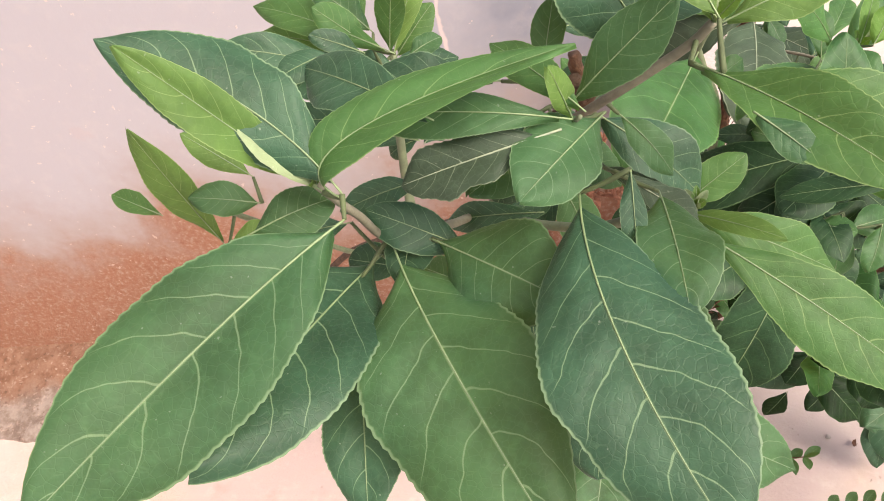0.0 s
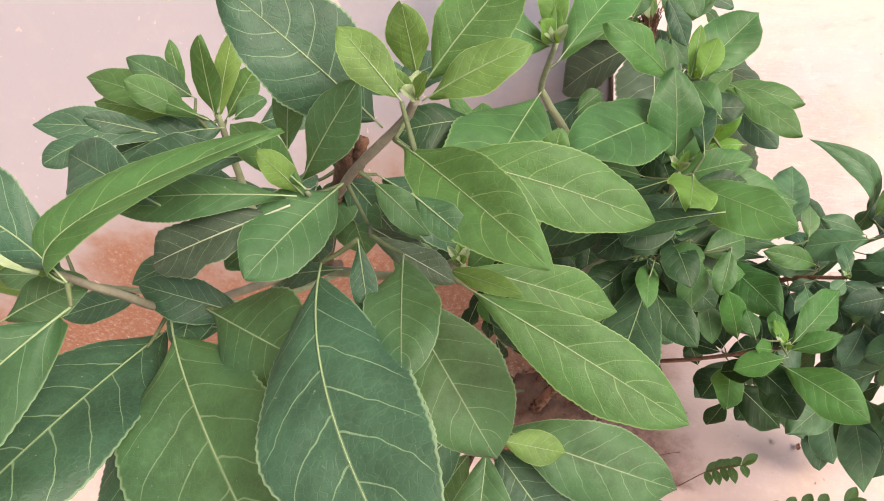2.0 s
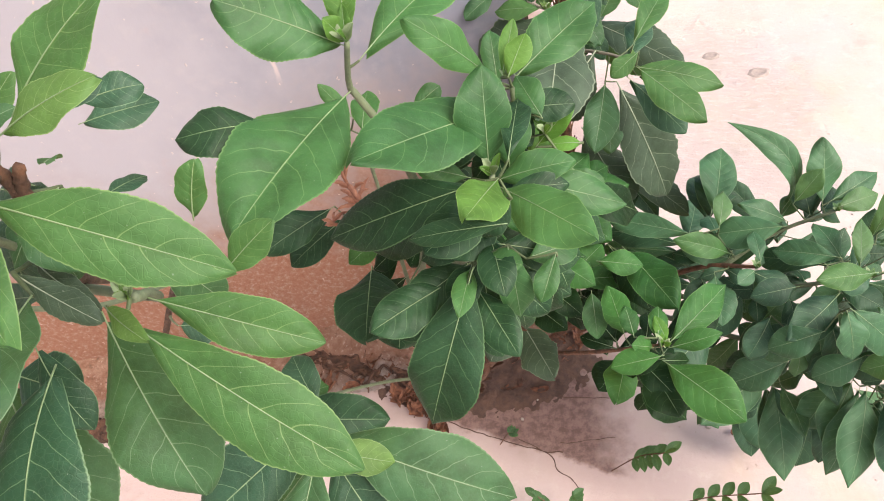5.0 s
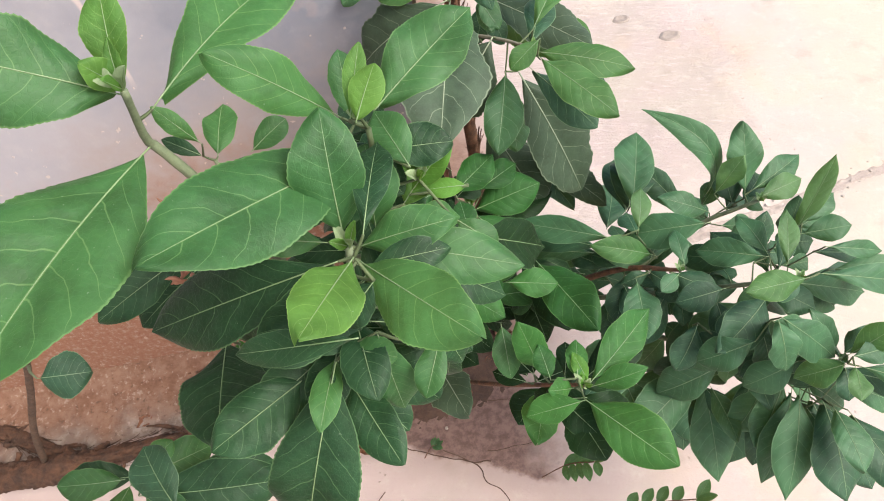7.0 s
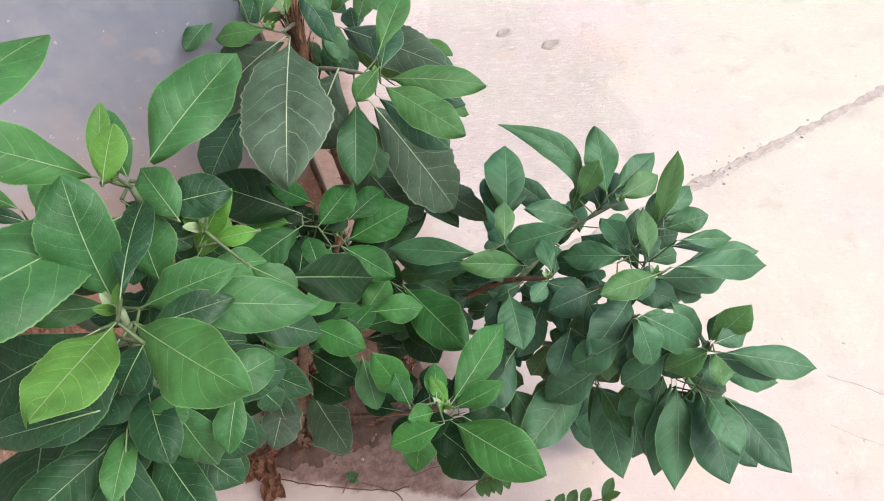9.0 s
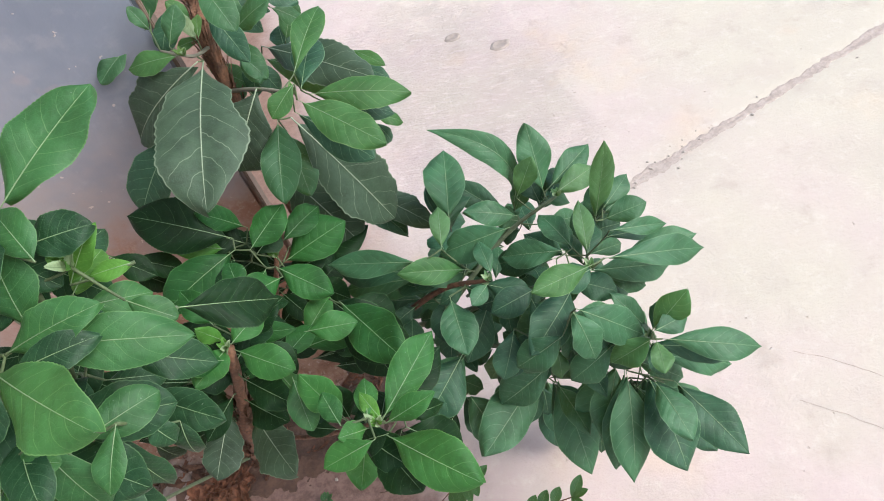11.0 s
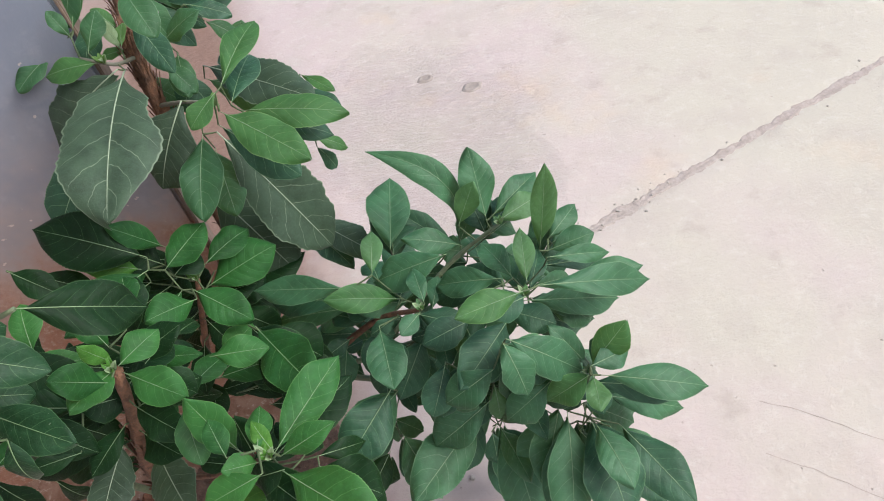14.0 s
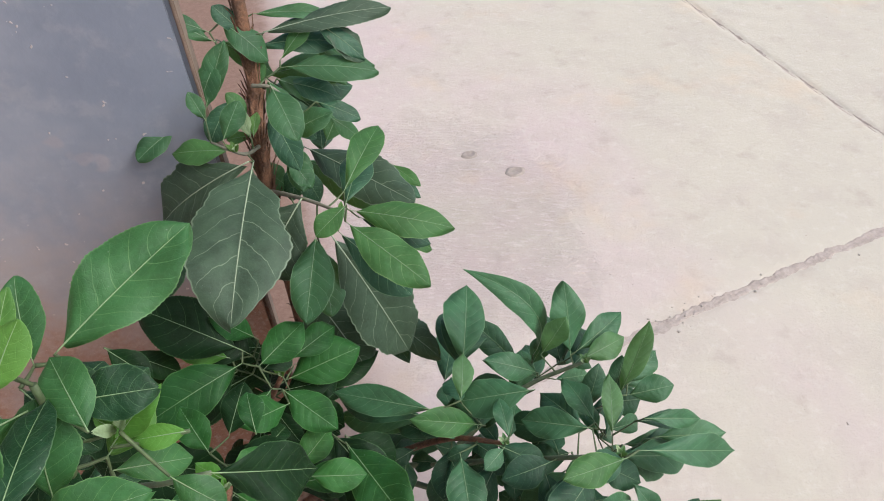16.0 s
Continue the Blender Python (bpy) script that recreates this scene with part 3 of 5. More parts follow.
leaf(A, (0.002, 0.453, 1.344), (0.029, 0.466, 1.351), 0.018, "g")
leaf(A, (-0.005, 0.449, 1.341), (-0.047, 0.438, 1.351), 0.025, "b")
leaf(A, (-0.017, 0.447, 1.344), (-0.084, 0.420, 1.353), 0.040, "b")
leaf(A, (-0.038, 0.439, 1.346), (-0.124, 0.420, 1.391), 0.030, "b")
leaf(A, (0.111, 0.416, 1.374), (0.151, 0.430, 1.373), 0.024, "b")
leaf(A, (-0.052, 0.627, 1.222), (0.025, 0.658, 1.213), 0.046, "b")
leaf(A, (0.149, 0.322, 1.431), (0.186, 0.339, 1.433), 0.021, "b")
leaf(A, (0.225, 0.278, 1.382), (0.236, 0.288, 1.411), 0.017, "l")

leaf(A, (0.150, 0.359, 0.983), (0.090, 0.409, 1.025), 0.052, "g")
leaf(A, (0.160, 0.351, 0.987), (0.226, 0.343, 0.958), 0.035, "y")
leaf(A, (0.156, 0.377, 0.969), (0.339, 0.324, 0.884), 0.089, "g")
leaf(A, (0.150, 0.373, 0.943), (0.223, 0.271, 0.854), 0.094, "b")
leaf(A, (0.148, 0.357, 0.970), (0.110, 0.217, 0.911), 0.073, "g")
leaf(A, (0.134, 0.402, 0.954), (0.001, 0.322, 0.906), 0.086, "b")
leaf(A, (0.123, 0.389, 0.900), (0.043, 0.332, 0.846), 0.061, "g")
leaf(A, (0.142, 0.382, 0.891), (0.152, 0.270, 0.811), 0.067, "b")
leaf(A, (0.117, 0.454, 0.895), (0.083, 0.519, 0.916), 0.045, "b")
leaf(A, (-0.299, 0.851, 0.595), (-0.220, 0.858, 0.571), 0.079, "b")

leaf(C, (0.386, 0.568, 1.197), (0.264, 0.447, 1.264), 0.072, "g")
leaf(C, (0.378, 0.574, 1.227), (0.316, 0.560, 1.310), 0.036, "l")
leaf(C, (0.392, 0.537, 1.251), (0.412, 0.561, 1.275), 0.022, "y")
leaf(C, (0.399, 0.594, 1.209), (0.486, 0.657, 1.234), 0.054, "g", fold=0.3)
leaf(C, (0.387, 0.550, 1.243), (0.404, 0.582, 1.279), 0.015, "y")
leaf(C, (0.418, 0.541, 1.198), (0.400, 0.586, 1.216), 0.029, "g")

leaf(C, (0.364, 0.502, 1.184), (0.371, 0.545, 1.262), 0.050, "g")
leaf(C, (0.382, 0.478, 1.211), (0.399, 0.562, 1.210), 0.027, "b")
leaf(C, (0.366, 0.516, 1.154), (0.442, 0.513, 1.167), 0.034, "l")
leaf(C, (0.369, 0.492, 1.170), (0.441, 0.405, 1.181), 0.051, "l")
leaf(C, (0.372, 0.474, 1.196), (0.346, 0.396, 1.236), 0.042, "y")
leaf(C, (0.376, 0.518, 1.155), (0.484, 0.494, 1.119), 0.040, "g")
leaf(C, (0.344, 0.531, 1.149), (0.297, 0.519, 1.184), 0.024, "g")
leaf(C, (0.361, 0.474, 1.195), (0.197, 0.498, 1.130), 0.057, "b")
leaf(C, (0.361, 0.482, 1.170), (0.303, 0.425, 1.172), 0.048, "b")
leaf(C, (0.375, 0.398, 1.219), (0.290, 0.421, 1.194), 0.021, "b")
leaf(C, (0.208, 0.562, 1.009), (0.207, 0.454, 1.019), 0.080, "b")
leaf(C, (0.307, 0.470, 1.072), (0.230, 0.417, 1.079), 0.047, "b")
leaf(C, (0.333, 0.466, 1.098), (0.319, 0.404, 1.105), 0.022, "l")
leaf(C, (0.345, 0.457, 1.118), (0.380, 0.440, 1.119), 0.022, "l")
leaf(C, (0.331, 0.466, 1.069), (0.365, 0.390, 1.049), 0.038, "b")
leaf(C, (0.336, 0.449, 1.115), (0.262, 0.367, 0.964), 0.073, "b")
leaf(C, (0.370, 0.457, 1.129), (0.372, 0.430, 1.047), 0.032, "g")
leaf(C, (0.411, 0.533, 1.094), (0.470, 0.523, 1.040), 0.035, "b")
leaf(C, (0.405, 0.795, 0.609), (0.430, 0.729, 0.593), 0.041, "g")
leaf(C, (0.413, 0.461, 1.104), (0.393, 0.421, 1.085), 0.023, "g")
leaf(C, (0.363, 0.585, 0.969), (0.430, 0.534, 0.940), 0.039, "b")
leaf(C, (0.144, 0.703, 0.980), (0.056, 0.635, 0.983), 0.048, "b")
leaf(C, (0.380, 0.466, 1.177), (0.348, 0.451, 1.151), 0.025, "b")
leaf(C, (0.468, 0.645, 0.797), (0.466, 0.585, 0.764), 0.035, "g")
leaf(C, (0.398, 0.603, 1.191), (0.413, 0.581, 1.166), 0.020, "b")
leaf(C, (0.373, 0.589, 1.192), (0.407, 0.560, 1.152), 0.034, "b")
leaf(C, (0.388, 0.581, 1.176), (0.362, 0.538, 1.158), 0.030, "b")
leaf(C, (0.441, 0.544, 1.129), (0.470, 0.524, 1.110), 0.023, "g")
leaf(C, (0.384, 0.535, 1.146), (0.427, 0.535, 1.128), 0.025, "b")
leaf(C, (0.385, 0.464, 1.098), (0.438, 0.487, 1.085), 0.033, "g")

leaf(C, (0.382, 0.600, 1.197), (0.382, 0.639, 1.237), 0.025, "g")
leaf(C, (0.401, 0.565, 1.120), (0.446, 0.579, 1.090), 0.025, "l")
leaf(C, (0.403, 0.567, 1.133), (0.430, 0.601, 1.136), 0.028, "y")
leaf(C, (0.381, 0.533, 1.146), (0.389, 0.565, 1.205), 0.041, "g")

leaf(C, (0.252, 0.565, 1.247), (0.170, 0.399, 1.257), 0.096, "g")
leaf(C, (0.265, 0.548, 1.300), (0.181, 0.533, 1.371), 0.061, "g")
leaf(C, (0.268, 0.561, 1.278), (0.365, 0.689, 1.281), 0.057, "l", fold=0.3)
leaf(C, (0.265, 0.543, 1.307), (0.272, 0.576, 1.357), 0.027, "y")
leaf(C, (0.266, 0.549, 1.304), (0.255, 0.540, 1.333), 0.018, "y")
leaf(C, (0.210, 0.591, 1.185), (0.173, 0.578, 1.203), 0.019, "g")
leaf(C, (0.191, 0.503, 1.271), (0.116, 0.488, 1.284), 0.043, "b")

leaf(C, (0.181, 0.808, 1.038), (0.148, 0.817, 1.095), 0.022, "l")
leaf(C, (0.180, 0.832, 0.994), (0.190, 0.904, 1.016), 0.043, "l")
leaf(C, (0.291, 0.625, 1.170), (0.323, 0.645, 1.179), 0.022, "g")

leaf(C, (-0.054, 0.588, 0.705), (-0.122, 0.578, 0.744), 0.044, "g")
leaf(C, (-0.036, 0.588, 0.707), (0.010, 0.625, 0.713), 0.032, "l")
leaf(C, (-0.037, 0.565, 0.697), (0.139, 0.572, 0.634), 0.086, "b")
leaf(C, (-0.042, 0.594, 0.688), (0.034, 0.645, 0.638), 0.058, "g")
leaf(C, (-0.044, 0.578, 0.707), (-0.054, 0.524, 0.726), 0.033, "g")
leaf(C, (-0.034, 0.578, 0.701), (0.016, 0.537, 0.670), 0.040, "g")

leaf(F, (0.415, 0.702, 0.831), (0.461, 0.739, 0.825), 0.034, "l")
leaf(F, (0.410, 0.704, 0.827), (0.372, 0.651, 0.851), 0.039, "l")
leaf(F, (0.415, 0.701, 0.820), (0.474, 0.647, 0.805), 0.040, "l")
leaf(F, (0.392, 0.785, 0.744), (0.477, 0.751, 0.745), 0.028, "g")
leaf(F, (0.408, 0.716, 0.823), (0.390, 0.714, 0.869), 0.019, "y")
leaf(F, (0.456, 0.796, 0.635), (0.556, 0.788, 0.634), 0.041, "g")
leaf(F, (0.437, 0.746, 0.696), (0.491, 0.801, 0.673), 0.033, "g")
leaf(F, (0.541, 0.793, 0.708), (0.596, 0.657, 0.708), 0.066, "g")
leaf(F, (0.466, 0.818, 0.632), (0.522, 0.868, 0.636), 0.042, "l")
leaf(F, (0.406, 0.716, 0.782), (0.429, 0.704, 0.710), 0.032, "g")
leaf(F, (0.405, 0.683, 0.832), (0.371, 0.665, 0.887), 0.037, "g")
leaf(F, (0.408, 0.753, 0.774), (0.479, 0.755, 0.803), 0.037, "b")
leaf(F, (0.352, 0.701, 0.701), (0.307, 0.630, 0.672), 0.050, "o")
leaf(F, (0.361, 0.727, 0.628), (0.400, 0.608, 0.638), 0.059, "o")
leaf(F, (0.327, 0.737, 0.664), (0.181, 0.777, 0.615), 0.038, "b")
leaf(F, (0.410, 0.787, 0.796), (0.439, 0.838, 0.827), 0.037, "b")
leaf(F, (0.386, 0.774, 0.792), (0.363, 0.821, 0.831), 0.037, "g")
leaf(F, (0.282, 0.762, 0.817), (0.361, 0.769, 0.795), 0.031, "l")
leaf(F, (0.311, 0.784, 0.821), (0.312, 0.833, 0.857), 0.034, "l")
leaf(F, (0.489, 0.735, 0.751), (0.559, 0.722, 0.740), 0.038, "l")
leaf(F, (0.262, 0.775, 0.872), (0.215, 0.704, 0.838), 0.051, "b")
leaf(F, (0.283, 0.712, 0.803), (0.344, 0.669, 0.743), 0.042, "b")
leaf(F, (0.180, 0.664, 0.830), (0.201, 0.616, 0.783), 0.039, "b")
leaf(F, (0.344, 0.714, 0.776), (0.257, 0.725, 0.829), 0.046, "b")
leaf(F, (0.253, 0.670, 0.788), (0.288, 0.697, 0.789), 0.025, "g")
leaf(F, (0.328, 0.673, 0.752), (0.275, 0.663, 0.771), 0.022, "b")
leaf(F, (0.280, 0.766, 0.852), (0.364, 0.731, 0.781), 0.050, "b")
leaf(F, (0.299, 0.773, 0.848), (0.249, 0.764, 0.869), 0.028, "b")
leaf(F, (0.183, 0.729, 0.883), (0.137, 0.686, 0.882), 0.035, "l")
leaf(F, (0.295, 0.697, 0.786), (0.245, 0.732, 0.843), 0.046, "b")
leaf(F, (0.154, 0.668, 0.852), (0.158, 0.629, 0.820), 0.028, "l")

leaf(F, (0.420, 1.050, 0.627), (0.305, 1.024, 0.800), 0.062, "g")
leaf(F, (0.408, 0.960, 0.729), (0.338, 0.964, 0.782), 0.036, "y")
leaf(F, (0.447, 0.918, 0.749), (0.518, 0.961, 0.770), 0.048, "g")
leaf(F, (0.485, 0.961, 0.693), (0.562, 1.010, 0.690), 0.042, "g")
leaf(F, (0.469, 0.959, 0.650), (0.589, 0.970, 0.673), 0.068, "g")
leaf(F, (0.477, 0.914, 0.682), (0.525, 0.851, 0.662), 0.046, "g")
leaf(F, (0.479, 0.857, 0.733), (0.423, 0.817, 0.769), 0.044, "g")
leaf(F, (0.454, 0.732, 0.868), (0.451, 0.778, 0.885), 0.027, "g")
leaf(F, (0.450, 0.974, 0.740), (0.404, 0.958, 0.824), 0.035, "g")
leaf(F, (0.410, 0.564, 1.146), (0.449, 0.573, 1.184), 0.022, "y")
leaf(F, (0.457, 0.567, 1.139), (0.423, 0.567, 1.144), 0.015, "y")
leaf(F, (0.426, 0.928, 0.752), (0.297, 0.875, 0.744), 0.067, "g")
leaf(F, (0.430, 0.941, 0.763), (0.310, 0.992, 0.841), 0.076, "b")
leaf(F, (0.470, 0.894, 0.719), (0.533, 0.836, 0.675), 0.048, "g")
leaf(F, (0.457, 0.896, 0.722), (0.416, 0.862, 0.704), 0.031, "g")
leaf(F, (0.266, 0.952, 0.819), (0.314, 0.920, 0.774), 0.037, "b")
leaf(F, (0.524, 0.832, 0.673), (0.580, 0.745, 0.623), 0.065, "b")

leaf(F, (0.449, 0.584, 1.056), (0.521, 0.605, 0.987), 0.047, "b")

leaf(F, (0.551, 0.544, 0.793), (0.644, 0.616, 0.808), 0.044, "l")
leaf(F, (0.553, 0.546, 0.780), (0.618, 0.542, 0.806), 0.027, "l")
leaf(F, (0.545, 0.547, 0.751), (0.624, 0.446, 0.752), 0.059, "l")
leaf(F, (0.513, 0.620, 0.654), (0.483, 0.539, 0.663), 0.049, "l")
leaf(F, (0.505, 0.591, 0.749), (0.487, 0.610, 0.843), 0.038, "l")
leaf(F, (0.538, 0.548, 0.804), (0.550, 0.597, 0.806), 0.025, "l")
leaf(F, (0.533, 0.546, 0.786), (0.503, 0.535, 0.814), 0.024, "l")
leaf(F, (0.539, 0.519, 0.807), (0.472, 0.523, 0.787), 0.032, "l")
leaf(F, (0.551, 0.544, 0.792), (0.540, 0.575, 0.816), 0.016, "y")
leaf(F, (0.508, 0.551, 0.808), (0.503, 0.584, 0.834), 0.024, "g")

leaf(F, (0.632, 0.720, 0.393), (0.576, 0.673, 0.373), 0.042, "b")

leaf(R, (0.763, 0.772, 0.639), (0.768, 0.833, 0.654), 0.026, "g")
leaf(R, (0.752, 0.762, 0.638), (0.716, 0.736, 0.641), 0.025, "g")
leaf(R, (0.769, 0.789, 0.594), (0.773, 0.726, 0.584), 0.034, "g")
leaf(R, (0.739, 0.825, 0.605), (0.637, 0.820, 0.675), 0.041, "l")
leaf(R, (0.673, 0.832, 0.664), (0.536, 0.923, 0.640), 0.043, "g")
leaf(R, (0.692, 0.781, 0.622), (0.679, 0.683, 0.606), 0.054, "g")
leaf(R, (0.821, 0.827, 0.659), (0.706, 0.868, 0.617), 0.054, "g")
leaf(R, (0.710, 0.833, 0.671), (0.733, 0.898, 0.691), 0.030, "y")
leaf(R, (0.756, 0.982, 0.553), (0.808, 1.124, 0.584), 0.078, "g")
leaf(R, (0.873, 0.955, 0.559), (0.775, 1.012, 0.741), 0.046, "g", bend=(0.036, -0.019, 0.025))
leaf(R, (0.861, 0.905, 0.579), (0.775, 0.920, 0.629), 0.042, "g")
leaf(R, (0.661, 0.951, 0.407), (0.572, 0.968, 0.438), 0.046, "b")

leaf(R, (0.866, 0.912, 0.616), (0.906, 0.919, 0.687), 0.036, "y")
leaf(R, (0.908, 0.893, 0.622), (0.921, 0.970, 0.712), 0.053, "g")
leaf(R, (0.919, 0.895, 0.626), (1.018, 0.942, 0.635), 0.041, "g")
leaf(R, (0.921, 0.876, 0.630), (1.005, 0.900, 0.625), 0.040, "y")
leaf(R, (0.961, 0.819, 0.594), (0.987, 0.825, 0.756), 0.039, "y")
leaf(R, (0.984, 0.837, 0.590), (1.053, 0.876, 0.600), 0.033, "g")
leaf(R, (0.906, 0.738, 0.634), (0.936, 0.822, 0.657), 0.030, "y")
leaf(R, (0.897, 0.668, 0.715), (1.060, 0.672, 0.624), 0.042, "g")
leaf(R, (0.872, 0.653, 0.736), (0.781, 0.637, 0.760), 0.037, "l")
leaf(R, (0.931, 0.714, 0.703), (1.023, 0.706, 0.672), 0.025, "g")
leaf(R, (0.976, 0.821, 0.584), (1.048, 0.807, 0.600), 0.040, "g")
leaf(R, (0.871, 0.738, 0.669), (0.787, 0.797, 0.640), 0.044, "g")
leaf(R, (0.899, 0.776, 0.611), (0.881, 0.858, 0.625), 0.039, "g")
leaf(R, (0.964, 0.722, 0.626), (1.070, 0.703, 0.617), 0.037, "g")
leaf(R, (0.860, 0.698, 0.632), (0.761, 0.625, 0.633), 0.060, "b")
leaf(R, (0.825, 0.622, 0.700), (0.834, 0.577, 0.628), 0.042, "g")
leaf(R, (0.831, 0.625, 0.698), (0.920, 0.598, 0.596), 0.050, "g")
leaf(R, (0.928, 0.727, 0.592), (0.986, 0.698, 0.544), 0.039, "g")
leaf(R, (0.807, 0.624, 0.647), (0.733, 0.633, 0.599), 0.047, "g")
leaf(R, (0.749, 0.785, 0.555), (0.678, 0.724, 0.511), 0.056, "b")
leaf(R, (0.758, 0.692, 0.604), (0.713, 0.644, 0.561), 0.044, "b")
leaf(R, (0.859, 0.760, 0.573), (0.786, 0.766, 0.567), 0.041, "b")
leaf(R, (0.875, 0.611, 0.584), (0.806, 0.614, 0.527), 0.047, "g")
leaf(R, (0.814, 0.680, 0.523), (0.805, 0.648, 0.470), 0.027, "y")
leaf(R, (0.800, 0.664, 0.510), (0.699, 0.665, 0.445), 0.060, "g")
leaf(R, (0.654, 0.786, 0.369), (0.692, 0.767, 0.324), 0.034, "g")

leaf(R, (0.930, 0.570, 0.620), (1.055, 0.512, 0.585), 0.043, "g")
leaf(R, (0.944, 0.598, 0.516), (1.070, 0.570, 0.421), 0.047, "g")
leaf(R, (0.915, 0.564, 0.639), (0.900, 0.517, 0.638), 0.028, "y")
leaf(R, (0.925, 0.590, 0.617), (0.977, 0.591, 0.681), 0.041, "l")
leaf(R, (0.914, 0.579, 0.508), (0.901, 0.446, 0.451), 0.079, "b")
leaf(R, (0.950, 0.562, 0.487), (0.994, 0.433, 0.442), 0.060, "b")
leaf(R, (0.891, 0.601, 0.508), (0.830, 0.464, 0.440), 0.060, "g")
leaf(R, (0.894, 0.637, 0.465), (0.824, 0.557, 0.416), 0.058, "g")
leaf(R, (0.827, 0.747, 0.290), (0.810, 0.576, 0.212), 0.077, "g")
leaf(R, (0.792, 0.709, 0.420), (0.641, 0.610, 0.418), 0.076, "g")
leaf(R, (0.660, 0.721, 0.425), (0.681, 0.623, 0.366), 0.065, "g")
leaf(R, (0.675, 0.711, 0.568), (0.575, 0.645, 0.535), 0.070, "b")
leaf(R, (0.932, 0.612, 0.581), (0.899, 0.654, 0.644), 0.032, "g")
leaf(R, (0.918, 0.576, 0.641), (0.978, 0.584, 0.631), 0.034, "g")
leaf(R, (0.917, 0.576, 0.622), (0.860, 0.590, 0.576), 0.041, "l")
leaf(R, (0.910, 0.553, 0.537), (0.915, 0.461, 0.519), 0.048, "g")
leaf(R, (0.808, 0.692, 0.378), (0.814, 0.584, 0.383), 0.038, "g")

leaf(B, (0.501, 1.120, 0.942), (0.443, 0.869, 0.904), 0.119, "o")
leaf(B, (0.496, 1.106, 0.953), (0.338, 1.160, 0.834), 0.094, "o")
leaf(B, (0.391, 1.146, 0.828), (0.284, 1.109, 0.739), 0.081, "b")
leaf(B, (0.473, 1.127, 0.961), (0.392, 1.158, 0.956), 0.036, "l")
leaf(B, (0.399, 1.225, 0.951), (0.338, 1.191, 0.931), 0.040, "g")
leaf(B, (0.468, 1.131, 0.976), (0.501, 1.158, 1.017), 0.033, "g")
leaf(B, (0.449, 1.174, 0.986), (0.436, 1.191, 1.024), 0.022, "g")
leaf(B, (0.448, 1.209, 0.979), (0.497, 1.253, 1.059), 0.037, "g")
leaf(B, (0.547, 1.146, 1.038), (0.566, 1.077, 0.994), 0.045, "g")
leaf(B, (0.537, 1.312, 0.960), (0.714, 1.307, 0.953), 0.070, "g")
leaf(B, (0.556, 1.246, 0.989), (0.613, 1.248, 0.947), 0.036, "g")
leaf(B, (0.558, 1.187, 0.930), (0.623, 1.169, 0.965), 0.042, "g")
leaf(B, (0.618, 1.428, 0.732), (0.664, 1.462, 0.791), 0.045, "g")
leaf(B, (0.613, 1.073, 0.894), (0.693, 1.194, 0.914), 0.049, "l")
leaf(B, (0.566, 1.197, 0.903), (0.558, 1.129, 0.866), 0.039, "g")
leaf(B, (0.610, 1.007, 0.926), (0.561, 0.986, 0.902), 0.032, "l")
leaf(B, (0.604, 1.003, 0.901), (0.693, 0.898, 0.854), 0.058, "l")
leaf(B, (0.621, 1.116, 0.820), (0.773, 1.065, 0.784), 0.057, "l")
leaf(B, (0.582, 1.049, 0.843), (0.673, 0.992, 0.595), 0.112, "o")
leaf(B, (0.575, 1.349, 0.789), (0.734, 1.175, 0.756), 0.086, "o")
leaf(B, (0.554, 1.086, 0.888), (0.469, 1.056, 0.779), 0.103, "o")
leaf(B, (0.524, 1.092, 0.720), (0.597, 1.005, 0.564), 0.105, "o")
leaf(B, (0.563, 1.052, 0.846), (0.524, 0.936, 0.797), 0.062, "g")
leaf(B, (0.634, 1.264, 0.439), (0.736, 1.072, 0.458), 0.062, "o")
leaf(B, (0.623, 1.070, 0.600), (0.526, 1.067, 0.671), 0.061, "o")
leaf(B, (0.543, 1.113, 0.847), (0.498, 1.074, 0.803), 0.039, "g")
leaf(B, (0.729, 1.406, 0.673), (0.779, 1.337, 0.655), 0.027, "l")
leaf(B, (0.709, 1.171, 0.688), (0.760, 1.167, 0.645), 0.027, "l")
leaf(B, (0.492, 1.190, 0.887), (0.539, 1.199, 0.821), 0.041, "g")
leaf(B, (0.533, 1.240, 0.987), (0.534, 1.257, 1.022), 0.021, "l")
leaf(B, (0.504, 1.154, 0.957), (0.497, 1.175, 0.996), 0.018, "p")
leaf(B, (0.507, 1.150, 0.960), (0.519, 1.186, 0.979), 0.015, "y")
leaf(B, (0.502, 1.192, 0.936), (0.467, 1.189, 0.939), 0.020, "l")
leaf(B, (0.485, 1.255, 1.057), (0.405, 1.269, 1.106), 0.036, "g")
leaf(B, (0.630, 1.262, 1.068), (0.688, 1.223, 1.006), 0.041, "o")
leaf(B, (0.419, 1.282, 1.134), (0.342, 1.255, 1.102), 0.049, "g")
leaf(B, (0.548, 1.258, 1.057), (0.738, 1.251, 1.074), 0.038, "o")
leaf(B, (0.480, 1.261, 1.070), (0.409, 1.269, 1.106), 0.032, "g")
leaf(B, (0.487, 1.248, 1.043), (0.441, 1.212, 0.986), 0.038, "g")
leaf(B, (0.498, 1.267, 1.080), (0.552, 1.241, 1.023), 0.042, "g")
leaf(B, (0.565, 1.235, 1.012), (0.705, 1.213, 0.992), 0.044, "g")
leaf(B, (0.542, 1.229, 1.003), (0.569, 1.183, 0.928), 0.047, "g")
leaf(B, (0.567, 1.240, 1.021), (0.626, 1.263, 1.071), 0.025, "l")
leaf(B, (0.619, 1.262, 1.067), (0.688, 1.224, 1.007), 0.031, "b")
